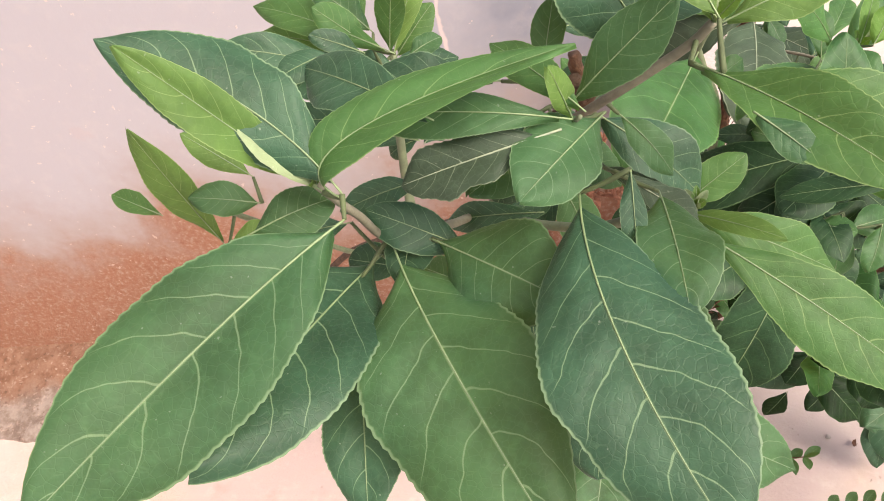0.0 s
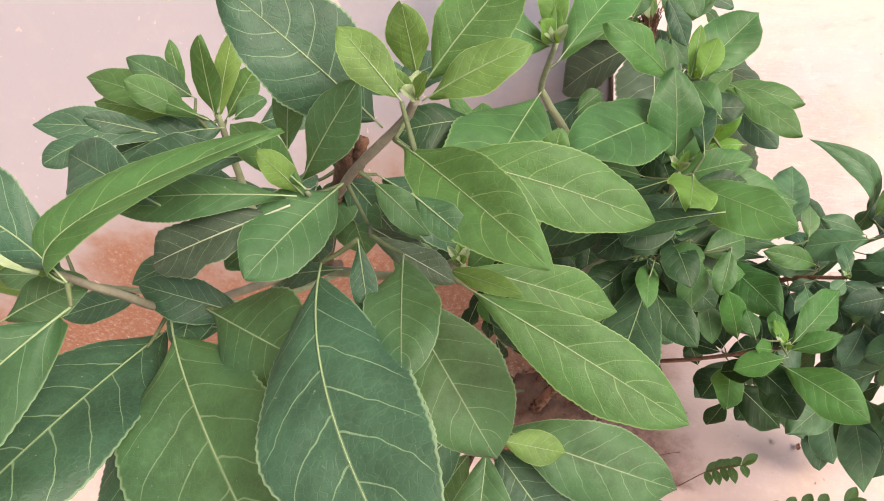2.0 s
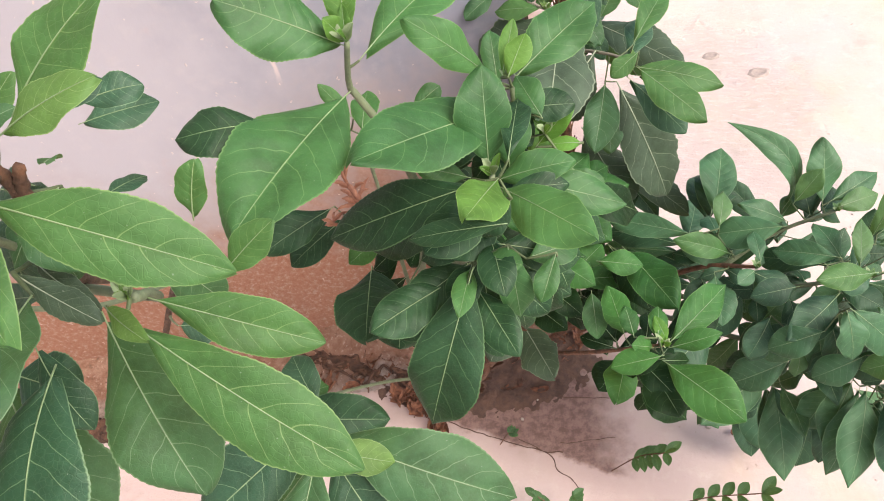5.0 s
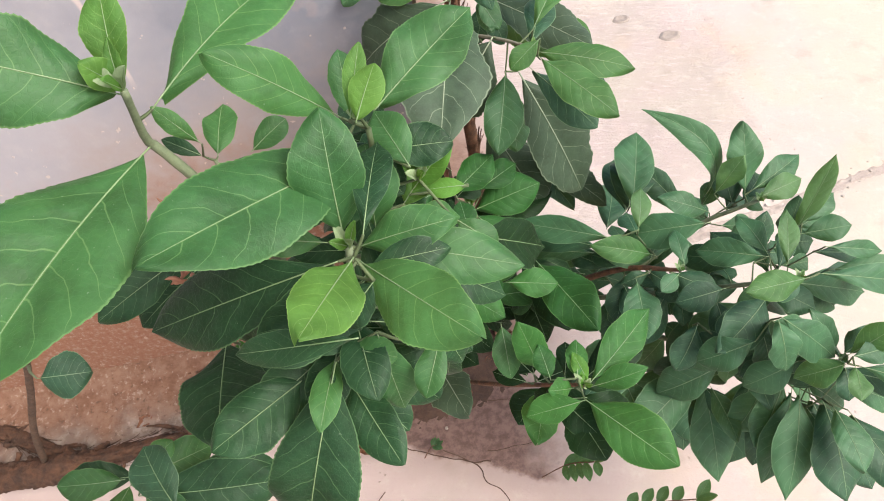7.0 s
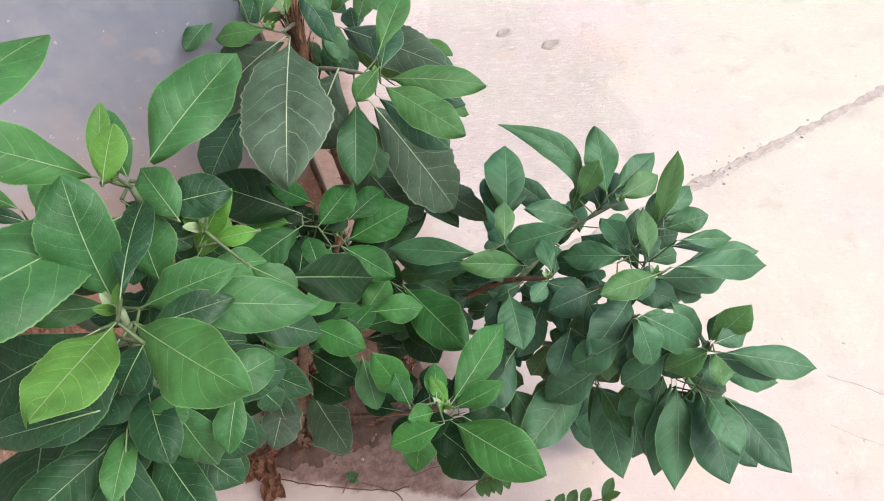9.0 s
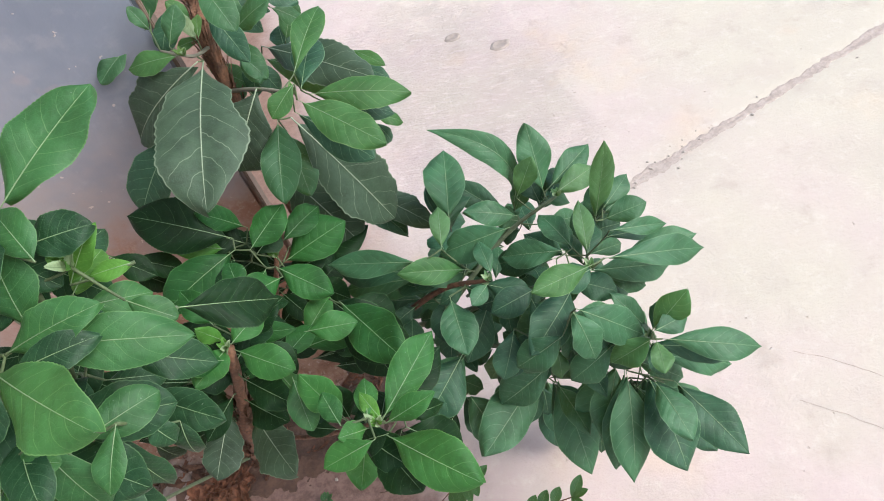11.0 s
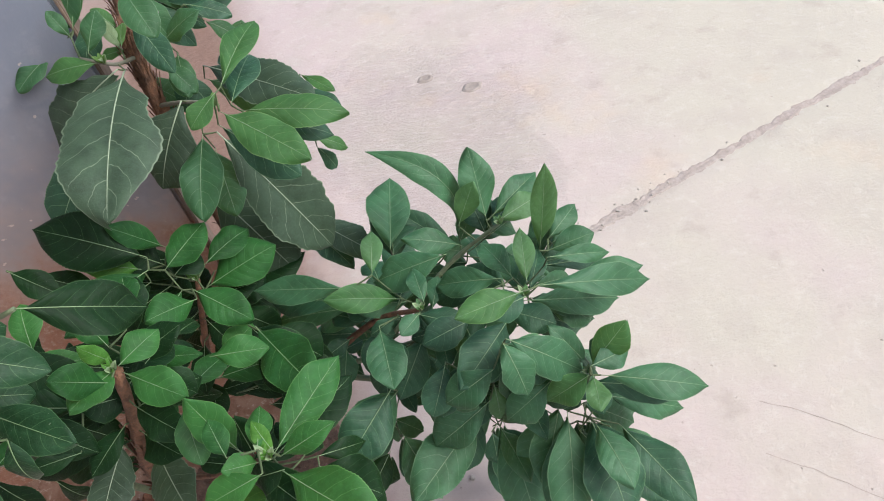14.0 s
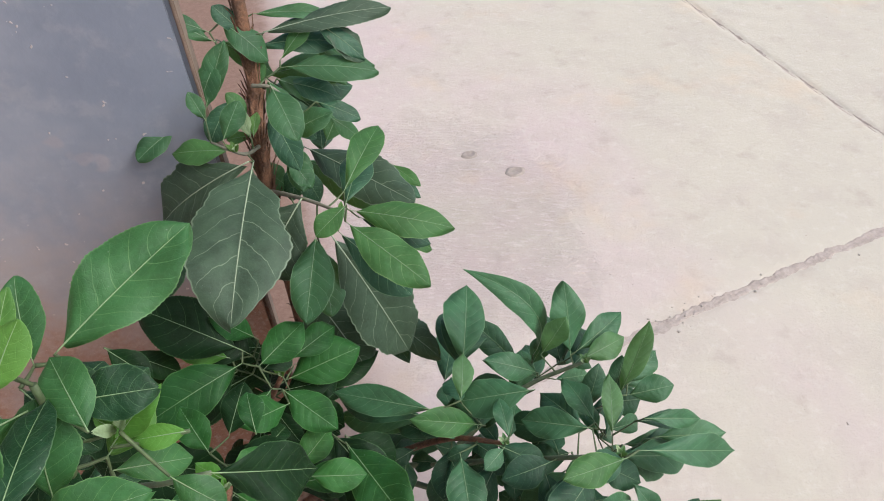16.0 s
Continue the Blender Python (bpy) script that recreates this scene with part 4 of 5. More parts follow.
leaf(B, (0.543, 1.270, 1.082), (0.651, 1.262, 1.072), 0.022, "g")
leaf(B, (0.486, 1.217, 0.987), (0.443, 1.185, 0.943), 0.039, "b")
leaf(B, (0.547, 1.167, 0.906), (0.572, 1.135, 0.863), 0.033, "g")
leaf(B, (0.524, 1.259, 1.061), (0.492, 1.276, 1.100), 0.030, "b")
leaf(B, (0.505, 1.204, 0.963), (0.482, 1.222, 0.995), 0.024, "l")
leaf(B, (0.605, 1.206, 0.964), (0.665, 1.183, 0.936), 0.029, "b")


# lower whorls on the same shoots, mostly in dark tones with shade painted in
def open_foot(plant, b, t):
    """The bare stems low in the middle shrub, with the ground in view behind them."""
    c = (b + t) / 2
    return plant is F and 0.27 < c.x < 0.48 and c.y < 0.93 and c.z < 0.70


def lower_leaves(plant, share, seed, drop=0.055, keep=None):
    rng = random.Random(seed)
    for q, t, w, tone in keep or list(SPECS[plant.name]):
        if (t - q).length < 0.045 or rng.random() > share:
            continue
        k = rng.uniform(0.7, 1.5) * drop
        down = Vector((rng.uniform(-0.02, 0.02), 0.5 * k, -k))
        side = Vector((rng.uniform(-0.03, 0.03), rng.uniform(-0.01, 0.02), rng.uniform(-0.02, 0.0)))
        if plant is C and t.x > 0.42:
            continue
        b, e = q + 0.8 * down, q.lerp(t, rng.uniform(0.7, 0.92)) + down + side
        if open_foot(plant, b, e):
            continue
        # b is the darkened tone: shade below the canopy, set by colour
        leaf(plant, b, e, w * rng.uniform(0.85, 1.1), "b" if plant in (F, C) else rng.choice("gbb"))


for plant, seed in ((R, 5), (F, 6), (C, 7)):
    own = [q for q in SPECS[plant.name] if q[0].z < (1.2 if plant is C else 0.95) and q[1].z < 1.2]
    lower_leaves(plant, 0.9 if plant is R else 0.8, seed, 0.05, own)
    lower_leaves(plant, 0.8 if plant is R else 0.65, seed + 20, 0.12, own)
    if plant is not C:
        lower_leaves(plant, 0.7 if plant is R else 0.6, seed + 40, 0.2, own)
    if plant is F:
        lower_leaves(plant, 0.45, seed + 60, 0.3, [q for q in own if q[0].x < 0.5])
lower_leaves(B, 0.7, 8, 0.04, [q for q in SPECS[B.name] if q[0].x > 0.47 and q[1].x > 0.47])
lower_leaves(A, 0.3, 9, 0.12, [q for q in SPECS[A.name] if q[0].z > 1.25 and q[1].x < 0.12 and q[0].x < 0.12])

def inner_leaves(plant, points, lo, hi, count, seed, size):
    """Dark leaves close to the wood, deep inside the shrub, their shade painted in."""
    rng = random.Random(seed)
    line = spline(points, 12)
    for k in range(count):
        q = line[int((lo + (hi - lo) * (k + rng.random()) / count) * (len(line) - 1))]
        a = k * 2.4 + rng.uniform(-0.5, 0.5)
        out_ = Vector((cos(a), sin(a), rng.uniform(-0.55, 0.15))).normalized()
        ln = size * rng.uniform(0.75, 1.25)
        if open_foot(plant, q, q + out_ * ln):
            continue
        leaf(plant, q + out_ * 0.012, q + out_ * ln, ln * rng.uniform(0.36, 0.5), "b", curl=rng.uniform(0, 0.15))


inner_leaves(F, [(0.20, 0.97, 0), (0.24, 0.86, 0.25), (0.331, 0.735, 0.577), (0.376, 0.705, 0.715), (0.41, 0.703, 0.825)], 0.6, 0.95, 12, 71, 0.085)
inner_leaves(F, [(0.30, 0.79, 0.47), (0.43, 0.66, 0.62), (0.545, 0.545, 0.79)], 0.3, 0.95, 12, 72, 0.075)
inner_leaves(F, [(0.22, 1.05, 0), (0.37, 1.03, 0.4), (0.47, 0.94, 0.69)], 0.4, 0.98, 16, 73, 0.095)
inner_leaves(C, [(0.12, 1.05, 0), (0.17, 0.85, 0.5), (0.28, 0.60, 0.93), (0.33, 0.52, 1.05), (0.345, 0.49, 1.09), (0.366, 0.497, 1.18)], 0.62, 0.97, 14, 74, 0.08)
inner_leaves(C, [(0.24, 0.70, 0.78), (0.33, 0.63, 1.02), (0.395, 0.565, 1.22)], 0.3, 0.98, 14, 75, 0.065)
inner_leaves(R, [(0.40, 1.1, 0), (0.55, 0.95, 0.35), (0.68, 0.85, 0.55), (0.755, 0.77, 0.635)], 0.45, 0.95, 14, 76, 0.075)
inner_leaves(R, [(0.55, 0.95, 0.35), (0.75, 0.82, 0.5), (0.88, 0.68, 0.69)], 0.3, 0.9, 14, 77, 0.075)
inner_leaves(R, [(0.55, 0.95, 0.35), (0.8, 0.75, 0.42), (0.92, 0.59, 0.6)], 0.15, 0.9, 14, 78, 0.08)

# stems
stem(A, [(-0.676, 0.996, 0), (-0.58, 0.98, 0.2), (-0.42, 0.93, 0.45), (-0.249, 0.85, 0.711), (-0.041, 0.65, 0.964), (0.06, 0.37, 1.26), (0.110, 0.325, 1.385), (0.112, 0.312, 1.405)], 0.0085, 0.0036, OLD_BARK, label="brown bark stem cut off at the top")
STUB = "pale brown broken stub"
stem(A, [(0.117, 0.318, 1.380), (0.116, 0.318, 1.397), (0.112, 0.319, 1.416)], 0.0042, 0.0036, BARK, "stub", 9, 0.22, STUB)
stem(A, [(0.117, 0.318, 1.380), (0.122, 0.317, 1.392), (0.128, 0.317, 1.404)], 0.0042, 0.0034, BARK, "stub", 9, 0.22, STUB)
stem(A, [(-0.335, 0.893, 0.577), (-0.318, 0.87, 0.59), (-0.299, 0.851, 0.595)], 0.003, 0.0015)
stem(A, [(0.10, 0.325, 1.36), (0.125, 0.29, 1.405), (0.158, 0.275, 1.44), (0.168, 0.27, 1.455)], 0.0030, 0.0022, SHOOT)
stem(A, [(0.06, 0.36, 1.27), (0.03, 0.31, 1.305), (0.004, 0.262, 1.345), (-0.004, 0.237, 1.39), (-0.014, 0.222, 1.426)], 0.0032, 0.0020, SHOOT)
stem(A, [(0.05, 0.37, 1.25), (0.12, 0.345, 1.255), (0.165, 0.29, 1.32), (0.172, 0.27, 1.34)], 0.004, 0.003)
stem(A, [(-0.02, 0.70, 0), (0.05, 0.52, 0.5), (0.12, 0.39, 0.88), (0.148, 0.36, 0.98)], 0.0045, 0.0025, OLD_BARK)
stem(A, [(-0.02, 0.60, 1.0), (-0.08, 0.50, 1.08), (-0.12, 0.42, 1.2), (-0.125, 0.33, 1.32)], 0.0035, 0.002)
stem(A, [(0.05, 0.375, 1.25), (0.09, 0.31, 1.36), (0.108, 0.252, 1.425)], 0.004, 0.0012)
stem(A, [(-0.02, 0.43, 1.15), (-0.02, 0.46, 1.25), (-0.008, 0.455, 1.35)], 0.005, 0.0025)
stem(C, [(0.18, 1.0, 0.05), (0.06, 0.82, 0.35), (-0.03, 0.63, 0.62), (-0.045, 0.588, 0.705)], 0.004, 0.0025)
stem(C, [(0.12, 1.05, 0), (0.16, 0.86, 0.5), (0.27, 0.62, 1.0), (0.279, 0.565, 1.16), (0.256, 0.567, 1.235), (0.252, 0.563, 1.255), (0.266, 0.545, 1.307)], 0.0065, 0.0024)
stem(C, [(0.12, 1.05, 0), (0.17, 0.85, 0.5), (0.28, 0.60, 0.93), (0.33, 0.52, 1.05), (0.345, 0.49, 1.09), (0.366, 0.497, 1.18)], 0.0075, 0.0028)
stem(C, [(0.28, 0.60, 0.93), (0.35, 0.56, 1.05), (0.388, 0.562, 1.15), (0.395, 0.565, 1.22)], 0.0035, 0.0022, TWIG)
stem(C, [(0.16, 0.86, 0.5), (0.17, 0.85, 0.8), (0.18, 0.82, 1.0)], 0.004, 0.0025)
stem(F, [(0.20, 0.97, 0), (0.24, 0.86, 0.25), (0.331, 0.735, 0.577), (0.376, 0.705, 0.715), (0.41, 0.703, 0.825)], 0.013, 0.006, BARK, rough=0.25, sides=12)
stem(F, [(0.22, 1.05, 0), (0.37, 1.03, 0.4), (0.47, 0.94, 0.69)], 0.009, 0.004, BARK)
stem(F, [(0.30, 0.79, 0.47), (0.43, 0.66, 0.62), (0.545, 0.545, 0.79)], 0.0045, 0.0025, BARK)
stem(F, [(0.33, 0.64, 0.99), (0.40, 0.60, 1.035), (0.449, 0.584, 1.056)], 0.003, 0.002)
stem(R, [(0.40, 1.1, 0), (0.55, 0.95, 0.35), (0.68, 0.85, 0.55), (0.755, 0.77, 0.635)], 0.009, 0.003, BARK)
stem(R, [(0.55, 0.95, 0.35), (0.75, 0.82, 0.5), (0.88, 0.68, 0.69)], 0.006, 0.003)
stem(R, [(0.55, 0.95, 0.35), (0.8, 0.75, 0.42), (0.92, 0.59, 0.6)], 0.006, 0.003)
stem(R, [(0.7, 0.87, 0.47), (0.83, 0.9, 0.55), (0.92, 0.87, 0.63)], 0.005, 0.003)
stem(B, [(0.48, 1.14, 0), (0.50, 1.16, 0.5), (0.505, 1.18, 0.83), (0.515, 1.19, 0.95), (0.525, 1.26, 1.03), (0.54, 1.32, 1.5)], 0.0125, 0.009, BARK, "trunk", 12, 0.2, "flaky brown trunk")
stem(B, [(0.505, 1.18, 0.84), (0.56, 1.09, 0.88), (0.605, 1.02, 0.9)], 0.0038, 0.0022, SHOOT)
stem(B, [(0.51, 1.17, 0.93), (0.49, 1.13, 0.95), (0.45, 1.15, 0.965)], 0.0032, 0.002, SHOOT)
stem(B, [(0.52, 1.22, 1.0), (0.55, 1.2, 1.0), (0.58, 1.2, 0.94)], 0.0032, 0.002, SHOOT)


def loose_bark(plant, points, radius, count, seed, material=None):
    """Curling strips of bark that peel from a stem."""
    rng = random.Random(seed)
    line = spline(points, 12)
    for _ in range(count):
        verts, faces = [], []
        i = rng.randrange(len(line) - 1)
        c, d = line[i], (line[i + 1] - line[i]).normalized()
        side = d.orthogonal().normalized()
        out_ = Matrix.Rotation(rng.uniform(0, 6.28), 3, d) @ side
        s = d.cross(out_)
        ln, w, peel = rng.uniform(0.015, 0.07), rng.uniform(0.0015, 0.0045), rng.uniform(0.003, 0.014)
        for k in range(6):
            u = k / 5
            q = c + d * ln * (u - 0.5) + out_ * (radius * 0.96 + peel * u ** 2)
            h = w * (1 - 0.55 * u)
            verts += [tuple(q - s * h), tuple(q + out_ * 0.0012), tuple(q + s * h)]
            if k:
                o = 3 * (k - 1)
                faces += [(o, o + 1, o + 4, o + 3), (o + 1, o + 2, o + 5, o + 4)]
        raw("bark_strip", verts, faces, material or BARK, plant)


loose_bark(F, [(0.20, 0.97, 0), (0.24, 0.86, 0.25), (0.331, 0.735, 0.577), (0.376, 0.705, 0.715)], 0.0105, 170, 31)
loose_bark(B, [(0.48, 1.14, 0), (0.50, 1.16, 0.5), (0.505, 1.18, 0.83), (0.515, 1.19, 0.95), (0.525, 1.26, 1.03), (0.54, 1.32, 1.5)], 0.0112, 260, 32)

# downy buds at the shoot tips
def bud(plant, at, size, count, seed):
    rng = random.Random(seed)
    turn = rng.uniform(0, 6)
    for k in range(count):
        a = turn + 2 * pi * k / count
        out_ = Vector((0.55 * cos(a), 0.55 * sin(a) - 0.15, 1.0)).normalized()
        leaf(plant, at, Vector(at) + out_ * size * rng.uniform(0.7, 1.2), size * 0.42, "p" if k % 2 else "y", fold=0.6, curl=rng.uniform(0, 0.3))


bud(A, (-0.013, 0.221, 1.426), 0.012, 3, 1)
bud(A, (0.168, 0.27, 1.455), 0.018, 4, 2)
bud(A, (0.172, 0.268, 1.343), 0.013, 6, 3)
bud(A, (0.16, 0.35, 0.995), 0.018, 4, 4)
bud(C, (0.366, 0.497, 1.18), 0.020, 4, 5)
bud(C, (0.345, 0.475, 1.10), 0.016, 5, 6)
bud(C, (0.393, 0.56, 1.235), 0.020, 4, 7)
bud(C, (0.266, 0.545, 1.307), 0.026, 4, 8)
bud(C, (0.42, 0.565, 1.16), 0.022, 5, 9)
bud(F, (0.545, 0.545, 0.79), 0.018, 6, 10)
bud(F, (0.41, 0.70, 0.83), 0.016, 5, 11)
bud(F, (0.47, 0.94, 0.69), 0.018, 5, 12)
bud(R, (0.755, 0.77, 0.635), 0.016, 6, 13)
bud(R, (0.88, 0.68, 0.69), 0.016, 5, 14)
bud(R, (0.92, 0.59, 0.605), 0.016, 5, 15)
bud(R, (0.92, 0.87, 0.63), 0.018, 5, 16)
bud(B, (0.48, 1.13, 0.955), 0.018, 5, 17)
bud(B, (0.60, 1.02, 0.90), 0.018, 4, 18)


def twigs(plant, reach=0.12):
    """Thin green twigs that carry each leaf base back to the nearest wood."""
    wood = [Vector(q) for q in STEMS[plant.name]]
    todo = [b for b, t, w, tone in SPECS[plant.name]]
    best = [min((b - q).length_squared for q in wood) for b in todo]
    src = [min(wood, key=lambda q: (b - q).length_squared) for b in todo]
    for _ in range(len(todo)):
        i = min(range(len(todo)), key=lambda k: best[k])
        b, q, gap = todo.pop(i), src.pop(i), best.pop(i) ** 0.5
        if 0.009 < gap < reach:
            line = spline([q, q.lerp(b, 0.55) - Vector((0, 0, 0.03 * gap)), b], 4)
            v, f = tube_mesh(line, [0.0015 - 0.0005 * k / (len(line) - 1) for k in range(len(line))], 6)
            raw("twig", v, f, TWIG, plant)
        for k, c in enumerate(todo):
            d = (c - b).length_squared
            if d < best[k]:
                best[k], src[k] = d, b


for plant in (A, C, F, R, B):
    twigs(plant, 0.03 if plant is A else 0.06)


# ---- along the wall foot ----
def fillet_material():
    """Lime mortar washed with orange mud near the wall and left bare at its outer edge."""
    m, nt, p = mat("mud_washed_mortar")
    place = node(nt, "ShaderNodeTexCoord").outputs["Object"]
    y = node(nt, "ShaderNodeSeparateXYZ", {0: place}).outputs[1]
    blotch = math_(nt, "ADD", y, math_(nt, "MULTIPLY", math_(nt, "SUBTRACT", grain(nt, place, 8.0, 6.0), 0.5), 0.22))
    mud = mix(nt, smooth(nt, grain(nt, place, 30.0, 6.0, 0.7), 0.35, 0.65), rgb((0.150, 0.070, 0.042)), rgb((0.215, 0.122, 0.084)))
    bare = mix(nt, smooth(nt, grain(nt, place, 24.0, 6.0, 0.7), 0.4, 0.65), rgb((0.160, 0.115, 0.096)), rgb((0.260, 0.212, 0.188)))
    col = mix(nt, smooth(nt, blotch, 1.03, 1.11), bare, mud)
    chip = smooth(nt, grain(nt, place, 85.0, 4.0), 0.58, 0.66)
    col = mix(nt, math_(nt, "MULTIPLY", chip, 0.5), col, rgb((0.36, 0.27, 0.23)))
    hole = smooth(nt, grain(nt, place, 60.0, 5.0), 0.40, 0.32)
    col = mix(nt, math_(nt, "MULTIPLY", hole, 0.6), col, rgb((0.085, 0.045, 0.03)))
    nt.links.new(col, p.inputs["Base Color"])
    p.inputs["Roughness"].default_value = 0.95
    bm_ = node(nt, "ShaderNodeBump", {"Height": grain(nt, place, 70.0, 6.0, 0.75), "Strength": 0.9, "Distance": 0.008})
    nt.links.new(bm_.outputs[0], p.inputs["Normal"])
    return m


def wall_skirt():
    """Rough rubble fillet between the wall and the slab, wider towards the far end of the wall."""
    verts, faces, n, m = [], [], 330, 22
    for i in range(n + 1):
        x = -3.2 + 3.62 * i / n
        reach = 0.20 + 0.10 * min(1, max(0, (-0.8 - x) / 0.35)) + 0.025 * noise.noise((x * 5, 0, 1))
        for k in range(m + 1):
            u = k / m
            y = 1.216 - reach * u
            z = 0.05 * (1 - u) ** 1.7 + 0.008 * noise.noise((x * 16, y * 16, 5)) + 0.007 * noise.noise((x * 60, y * 60, 2)) - (0.025 if k == m else 0) + 0.006
            verts.append((x, y, z))
    for i in range(n):
        for k in range(m):
            a = i * (m + 1) + k
            faces.append((a, a + m + 1, a + m + 2, a + 1))
    return raw("trim", verts, faces, fillet_material())


tagged(wall_skirt(), "rough mortar fillet at the wall foot with red mud", "skirting", kind="structure")


def root_ridge(pts, swell=0.0):
    """A gnarled, deeply furrowed root that lies half sunk along the wall foot."""
    line = spline(pts, 22)
    radii = [0.018 + swell * max(0, min(1, (-0.42 - p.x) / 0.2)) + 0.010 * noise.noise((p.x * 9, 0, 0)) + 0.005 * noise.noise((p.x * 31, 2, 0)) for p in line]
    v, f = tube_mesh(line, radii, 30, 0.10, 3)
    out_ = []
    for q in v:
        furrow = 0.013 * abs(noise.noise((q[0] * 11, q[1] * 85, q[2] * 85))) + 0.007 * noise.noise((q[0] * 34, q[1] * 60, q[2] * 60))
        out_.append((q[0], q[1] + furrow * 0.6, q[2] - furrow))
    return raw("root", out_, f, ROOT)


MAIN_ROOT = [(-1.05, 1.02, -0.03), (-0.92, 1.0, 0.012), (-0.784, 0.985, 0.016), (-0.6, 0.975, 0.018), (-0.44, 0.985, 0.016), (-0.3, 0.99, 0.012), (-0.2, 1.01, -0.008)]
SIDE_ROOT = [(-0.95, 1.17, -0.01), (-0.816, 1.115, 0.018), (-0.70, 1.05, 0.018), (-0.58, 0.985, 0.006)]
ROOT_ = tagged(root_ridge(MAIN_ROOT, 0.017), "exposed gnarled brown root lying along the wall foot", "root")
fork = root_ridge(SIDE_ROOT)
fork.name, fork.parent = "root_branch", ROOT_

RR = random.Random(12)
for k in range(14):
    x0 = RR.uniform(-0.8, -0.25)
    y0 = 1.0 + (0.09 * max(0, (-0.68 - x0) / 0.14) if x0 < -0.68 else 0)
    p0 = Vector((x0, y0, 0.03))
    p1 = p0 + Vector((RR.uniform(-0.08, 0.08), RR.uniform(-0.05, 0.05), -0.012))
    p2 = p1 + Vector((RR.uniform(-0.08, 0.08), RR.uniform(-0.04, 0.05), -0.018))
    line = spline([p0, p1, p2], 8)
    v, f = tube_mesh(line, [0.007 * (1 - 0.7 * i / (len(line) - 1)) for i in range(len(line))], 7, 0.25, k)
    raw("rootlet", v, f, ROOT, ROOT_)


loose_bark(ROOT_, MAIN_ROOT[1:], 0.028, 190, 33, ROOT)
loose_bark(ROOT_, SIDE_ROOT, 0.021, 50, 34, ROOT)
LOW_ROOT = tagged(root_ridge([(-0.38, 1.20, -0.03), (-0.28, 1.165, 0.006), (-0.17, 1.12, 0.010), (-0.07, 1.06, 0.008), (0.03, 1.0, -0.03)]), "fibrous red-brown root curling beneath the shrub", "root")
for k in range(26):
    u = RR.random()
    p0 = Vector((-0.33 + 0.36 * u, 1.18 - 0.17 * u + RR.uniform(-0.03, 0.03), RR.uniform(0.015, 0.035)))
    p1 = p0 + Vector((RR.uniform(-0.06, 0.06), RR.uniform(-0.03, 0.03), RR.uniform(-0.006, 0.012)))
    p2 = p1 + Vector((RR.uniform(-0.06, 0.06), RR.uniform(-0.04, 0.02), -0.02))
    line = spline([p0, p1, p2], 8)
    v, f = tube_mesh(line, [0.006 * (1 - 0.7 * i / (len(line) - 1)) for i in range(len(line))], 7, 0.25, k)
    raw("rootlet", v, f, ROOT, LOW_ROOT)


def soil_bed():
    """Crumbly dark soil gathered round the stems."""
    def height(x, y):
        r = ((x - 0.24) / 0.27) ** 2 + ((y - 1.06) / 0.14) ** 2
        return 0.016 * (1 - r) + 0.007 * noise.noise((x * 30, y * 30, 4)) + 0.004 * noise.noise((x * 90, y * 90, 9)) + 0.003
    return grid("soil", -0.06, 0.54, 0.89, 1.205, 90, 48, lambda x, y: max(-0.02, height(x, y)), SOIL)


tagged(soil_bed(), "crumbly dark brown soil round the shrub stems", "soil", kind="structure")


def litter(x, y, size, seed):
    """One torn, crumpled dry leaf on the ground."""
    rng = random.Random(seed)
    a, curl = rng.uniform(0, 6.28), rng.uniform(0.8, 4.2)
    bow, lean = rng.uniform(-1.2, 2.6), rng.uniform(-0.5, 0.5)
    slim = rng.uniform(0.16, 0.36)
    verts, faces, n, m = [], [], 12, 8
    for i in range(n + 1):
        v = i / n
        for k in range(m + 1):
            s_ = 2 * k / m - 1
            h = size * slim * max(0.04, sin(pi * v ** 0.8) ** 0.8) * (1 + 0.55 * abs(s_) * noise.noise((v * 6, 4 * s_, seed)))
            w = s_ * curl * 0.5
            lx = size * sin(bow * (v - 0.5)) / bow
            ly, lz = h * sin(w) / max(0.5, curl * 0.5), h * (1 - cos(w)) / max(0.7, curl * 0.5)
            lz += size * 0.35 * abs(bow) * (v - 0.5) ** 2 + ly * lean
            lz += 0.10 * size * noise.noise((v * 4, s_ * 2.5, seed)) + 0.04 * size * noise.noise((v * 13, s_ * 6, seed))
            verts.append((x + lx * cos(a) - ly * sin(a), y + lx * sin(a) + ly * cos(a), 0.004 + max(0.0, lz + 0.06 * size)))
    for i in range(n):
        for k in range(m):
            if k in (0, m - 1) and rng.random() < 0.28:
                continue
            q = i * (m + 1) + k
            faces.append((q, q + 1, q + m + 2, q + m + 1))
    ob = raw("dry_leaf", verts, faces, DRY, flat=True)
    return tagged(ob, "curled dry brown leaf lying on the concrete", "dry leaf", "leaf litter")


litter(0.795, 0.784, 0.022, 700)
RNG = random.Random(21)
for k in range(10):
    litter(0.0 + RNG.uniform(-0.08, 0.08), 1.14 + RNG.uniform(-0.04, 0.03), RNG.uniform(0.03, 0.06), 100 + k)
for k in range(26):
    litter(0.34 + RNG.uniform(-0.14, 0.16), 1.08 + RNG.uniform(-0.05, 0.06), RNG.uniform(0.025, 0.07), 200 + k)
for k in range(12):
    litter(0.06 + RNG.uniform(-0.07, 0.07), 1.01 + RNG.uniform(-0.08, 0.1), RNG.uniform(0.05, 0.09), 400 + k)
for k in range(16):
    litter(0.2 + RNG.uniform(-0.25, 0.28), 1.05 + RNG.uniform(-0.1, 0.1), RNG.uniform(0.04, 0.085), 500 + k)
